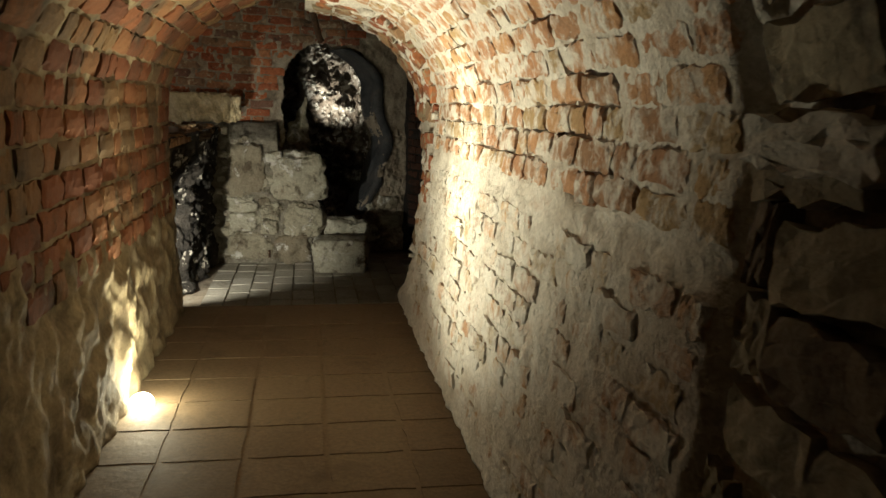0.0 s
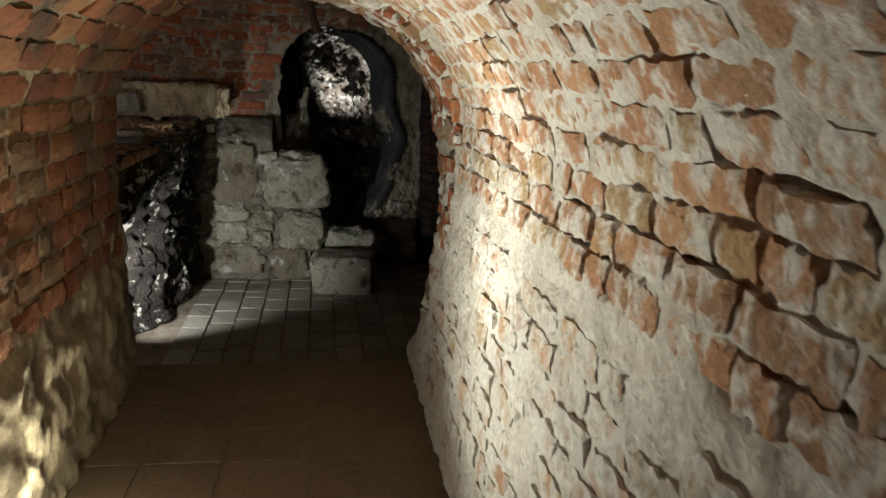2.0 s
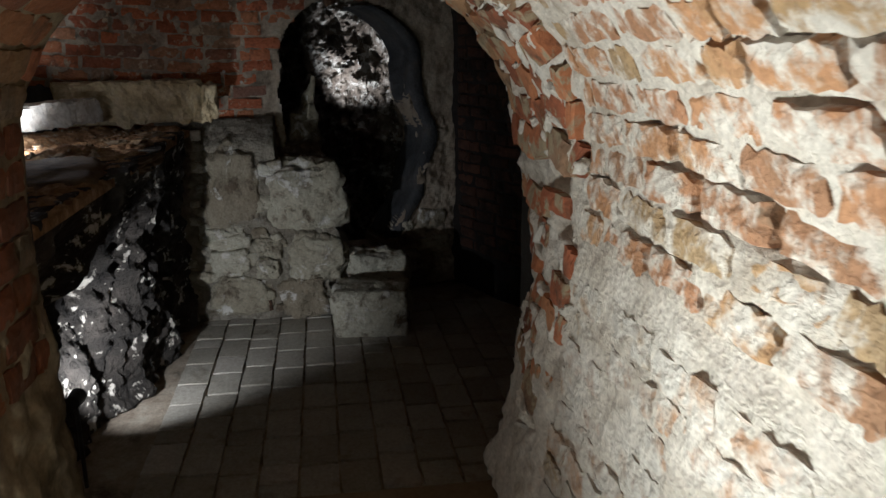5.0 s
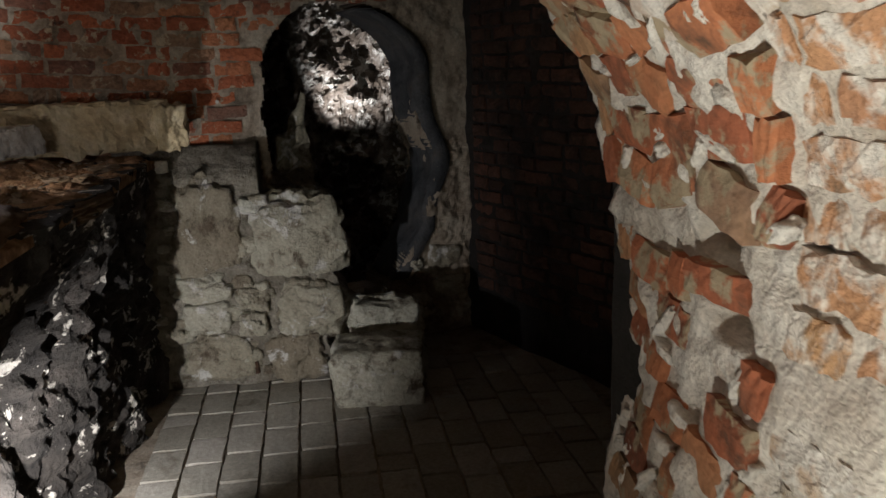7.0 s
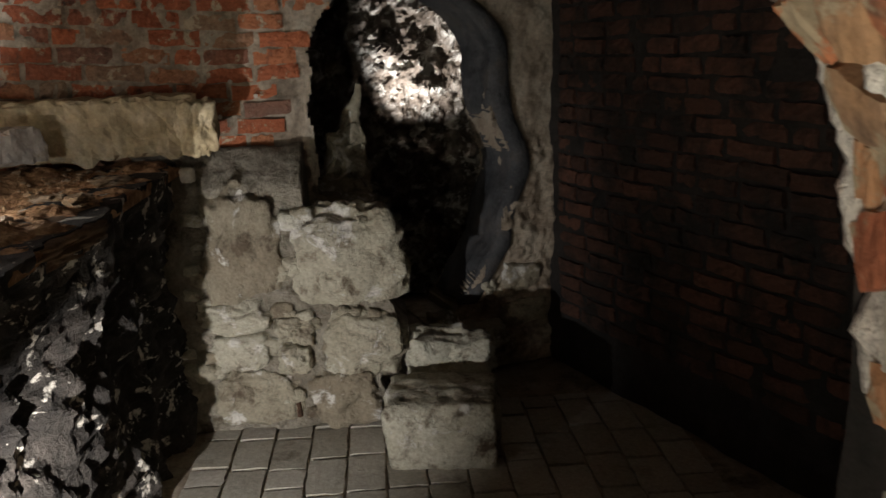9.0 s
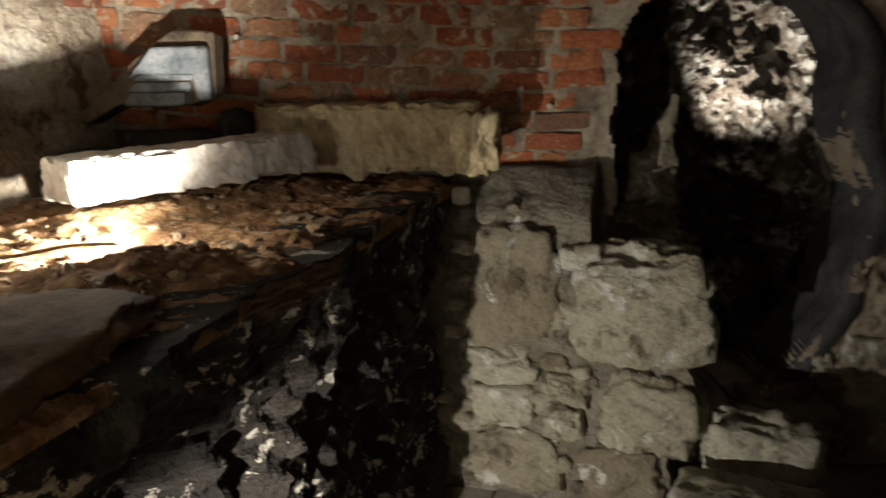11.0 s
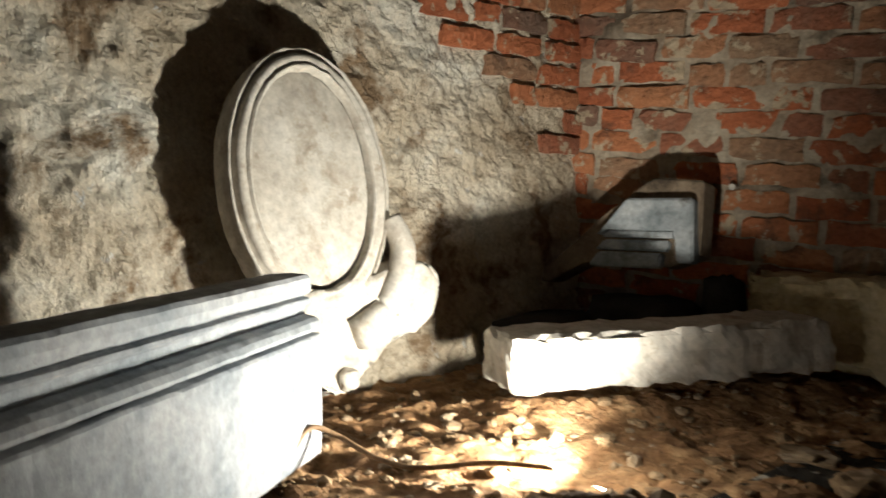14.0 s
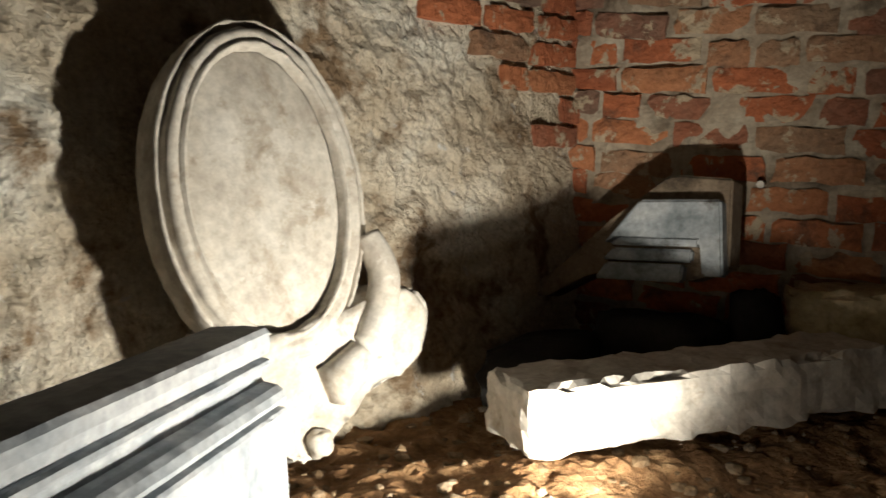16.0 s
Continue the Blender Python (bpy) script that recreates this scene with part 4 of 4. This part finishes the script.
lay("brick", S_RIGHT, 1.25, 4.5, 0.10, 1.04, 0.0855, 0.27, heavy, wall_right, rng, proud=0.0165, joint=0.012, skip=lambda p, u, v: rng.random() < 0.06, tilt=1.8, vary=0.006)
lay("stone", S_RIGHT, 0.35, 1.2, 0.1, 1.9, 0.15, 0.30, block_meshes("stone", M_STONE_BROWN, 8, 9, nx=6, ny=5, wobble=0.10, dome=0.25), wall_right, rng, proud=0.012, joint=0.022, tilt=4, vary=0.02)
pale = new("stone", block_meshes("stone", M_LIME, 1, 33, nx=8, ny=5, wobble=0.12, dome=0.25)[0])
pale.parent = wall_right
pale.matrix_basis = pose(0.755, 1.02, 1.235, 0, -90, 3) @ pose(0, 0, 0, 0, 0, 90) @ Matrix.Diagonal((0.31, 0.085, 0.07, 1))
in_socket = lambda p, u, v: any(abs(p.y - c.y) < ry + 0.06 and abs(p.z - c.z) < rz + 0.035 for c, ry, rz in SOCKETS)
lay("brick", S_RIGHT, 4.5, 5.22, 0.45, 1.2, 0.094, 0.20, red, wall_right, rng, proud=0.020, tilt=5, jitter=0.012, joint=0.010, spin=12, skip=lambda p, u, v: in_socket(p, u, v) or rng.random() < 0.35 * max(0, (1.0 - p.z) / 0.5))
lay("brick", S_RIGHT, 4.5, 5.22, 1.2, LEN_R - 0.02, 0.105, 0.19, red, wall_right, rng, proud=0.050, tilt=7, jitter=0.014, joint=0.008, spin=28)
loose = new("brick", red[3])
loose.parent = wall_right
loose.matrix_basis = pose(0.765, 4.70, 1.087, 4, -92, 2) @ pose(0, 0, 0, 0, 0, 90) @ Matrix.Diagonal((0.20, 0.062, 0.07, 1))
lump_meshes = []
for k in range(6):
    ob = boulder("mortar_lump", (1, 1, 1), Matrix.Identity(4), M_MORTAR_WHITE, 300 + k, cuts=3, rough=0.42, square=0.25)
    lump_meshes.append(ob.data)
    bpy.data.objects.remove(ob)
for k in range(64):
    p, n = S_RIGHT(rng.uniform(4.5, 5.2), rng.uniform(0.35, LEN_R - 0.1))
    if in_socket(p, 0, 0):
        continue
    x = Vector((0, 1, 0))
    m = Matrix((x, n.cross(x), n)).transposed().to_4x4()
    ob = new("mortar_lump", rng.choice(lump_meshes))
    ob.parent = wall_right
    ob.matrix_basis = Matrix.Translation(p + n * ((0.030 if p.z > 1.2 else 0.004) + rng.uniform(-0.004, 0.008))) @ m @ pose(0, 0, 0, 0, 0, rng.uniform(0, 180)) @ Matrix.Diagonal((rng.uniform(0.04, 0.12), rng.uniform(0.018, 0.040), 0.045, 1))
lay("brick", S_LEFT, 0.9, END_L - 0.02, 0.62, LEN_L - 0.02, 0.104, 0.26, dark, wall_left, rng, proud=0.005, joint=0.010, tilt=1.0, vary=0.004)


def no_back_brick(p, u, v):
    return any(hole(p + Vector((d, 0, 0))) for d in (-0.07, 0, 0.11)) or p.z < 0.93 or (p.x > -0.70 and p.z < 1.12 and rng.random() < 0.6) or 0.62 < p.x < 1.16 or p.x < -2.32


def sagging(u, v):
    """Courses of the back wall, which sink towards the breach."""
    return back_place(u, v + 0.055 * max(0, 1.9 - u) ** 1.5)


lay("brick", sagging, 0, 3.6, 0.95, 2.7, 0.081, 0.25, buff, wall_back, rng, proud=0.012, joint=0.008, tilt=2.5, jitter=0.007, vary=0.006, skip=no_back_brick)
lay("brick", niche_place, 0.34, 1.9, 1.95, 2.8, 0.081, 0.25, buff, wall_niche, rng, proud=0.012, skip=lambda p, u, v: p.z < 1.74 + (7.80 - p.y) * 0.55 + 0.05 * fbm(p, 5))

def throw_stones(u0, u1, v0, v1, sizes, seed):
    """Fill a patch of the back wall with fitted stones, the largest first."""
    rng2, placed = random.Random(seed), []
    for w, h, tries in sizes:
        for _ in range(tries):
            a, b = rng2.uniform(u0, u1), rng2.uniform(v0, v1)
            ww, hh = w * rng2.uniform(0.8, 1.25), h * rng2.uniform(0.8, 1.2)
            p, n = back_place(a, b)
            if hole(p) or any(abs(a - c) < (ww + e) * 0.40 and abs(b - d) < (hh + f) * 0.40 for c, d, e, f in placed):
                continue
            placed.append((a, b, ww, hh))
            k = len(placed) + seed * 50
            under(boulder("stone", (ww, 0.16, hh), pose(p.x, p.y + 0.032, p.z, 0, rng2.uniform(-8, 8), 15 + rng2.uniform(-5, 5)), M_RUBBLE, k, cuts=4, rough=0.30, square=0.52), wall_back)


throw_stones(2.45, 3.35, 0.05, 0.55, ((0.30, 0.2, 12), (0.2, 0.13, 40), (0.1, 0.08, 90)), 2)
CH = facing(sheet((1.08, 8.75, LOW), (0.42, -1, 0), (0, 0, 1)), (-1, 0, 0))
lay("brick", CH, 0.1, 2.2, 0.3, 2.6, 0.085, 0.26, block_meshes("brick", M_BRICK_SHADE, 6, 15), wall_chamber, rng, proud=0.015, tilt=3)
lay("tile", facing(sheet((-0.80, START, 0), (1, 0, 0), (0, 1, 0)), (0, 0, 1)), 0, 1.5, 1.4, 6.38, 0.30, 0.30, tiles, floor, rng, joint=0.002, jitter=0, deep=0.006, tilt=0.03, proud=-0.004, vary=0.0006, even=True)
lay("tile", facing(sheet((1.0, 5.2, LOW), (0, 1, 0), (1, 0, 0)), (0, 0, 1)), 0.0, 3.0, -1.8, 0.6, 0.178, 0.30, pavers, floor_low, rng, joint=0.0035, jitter=0, deep=0.02, tilt=0.5, proud=0.002, vary=0.003)
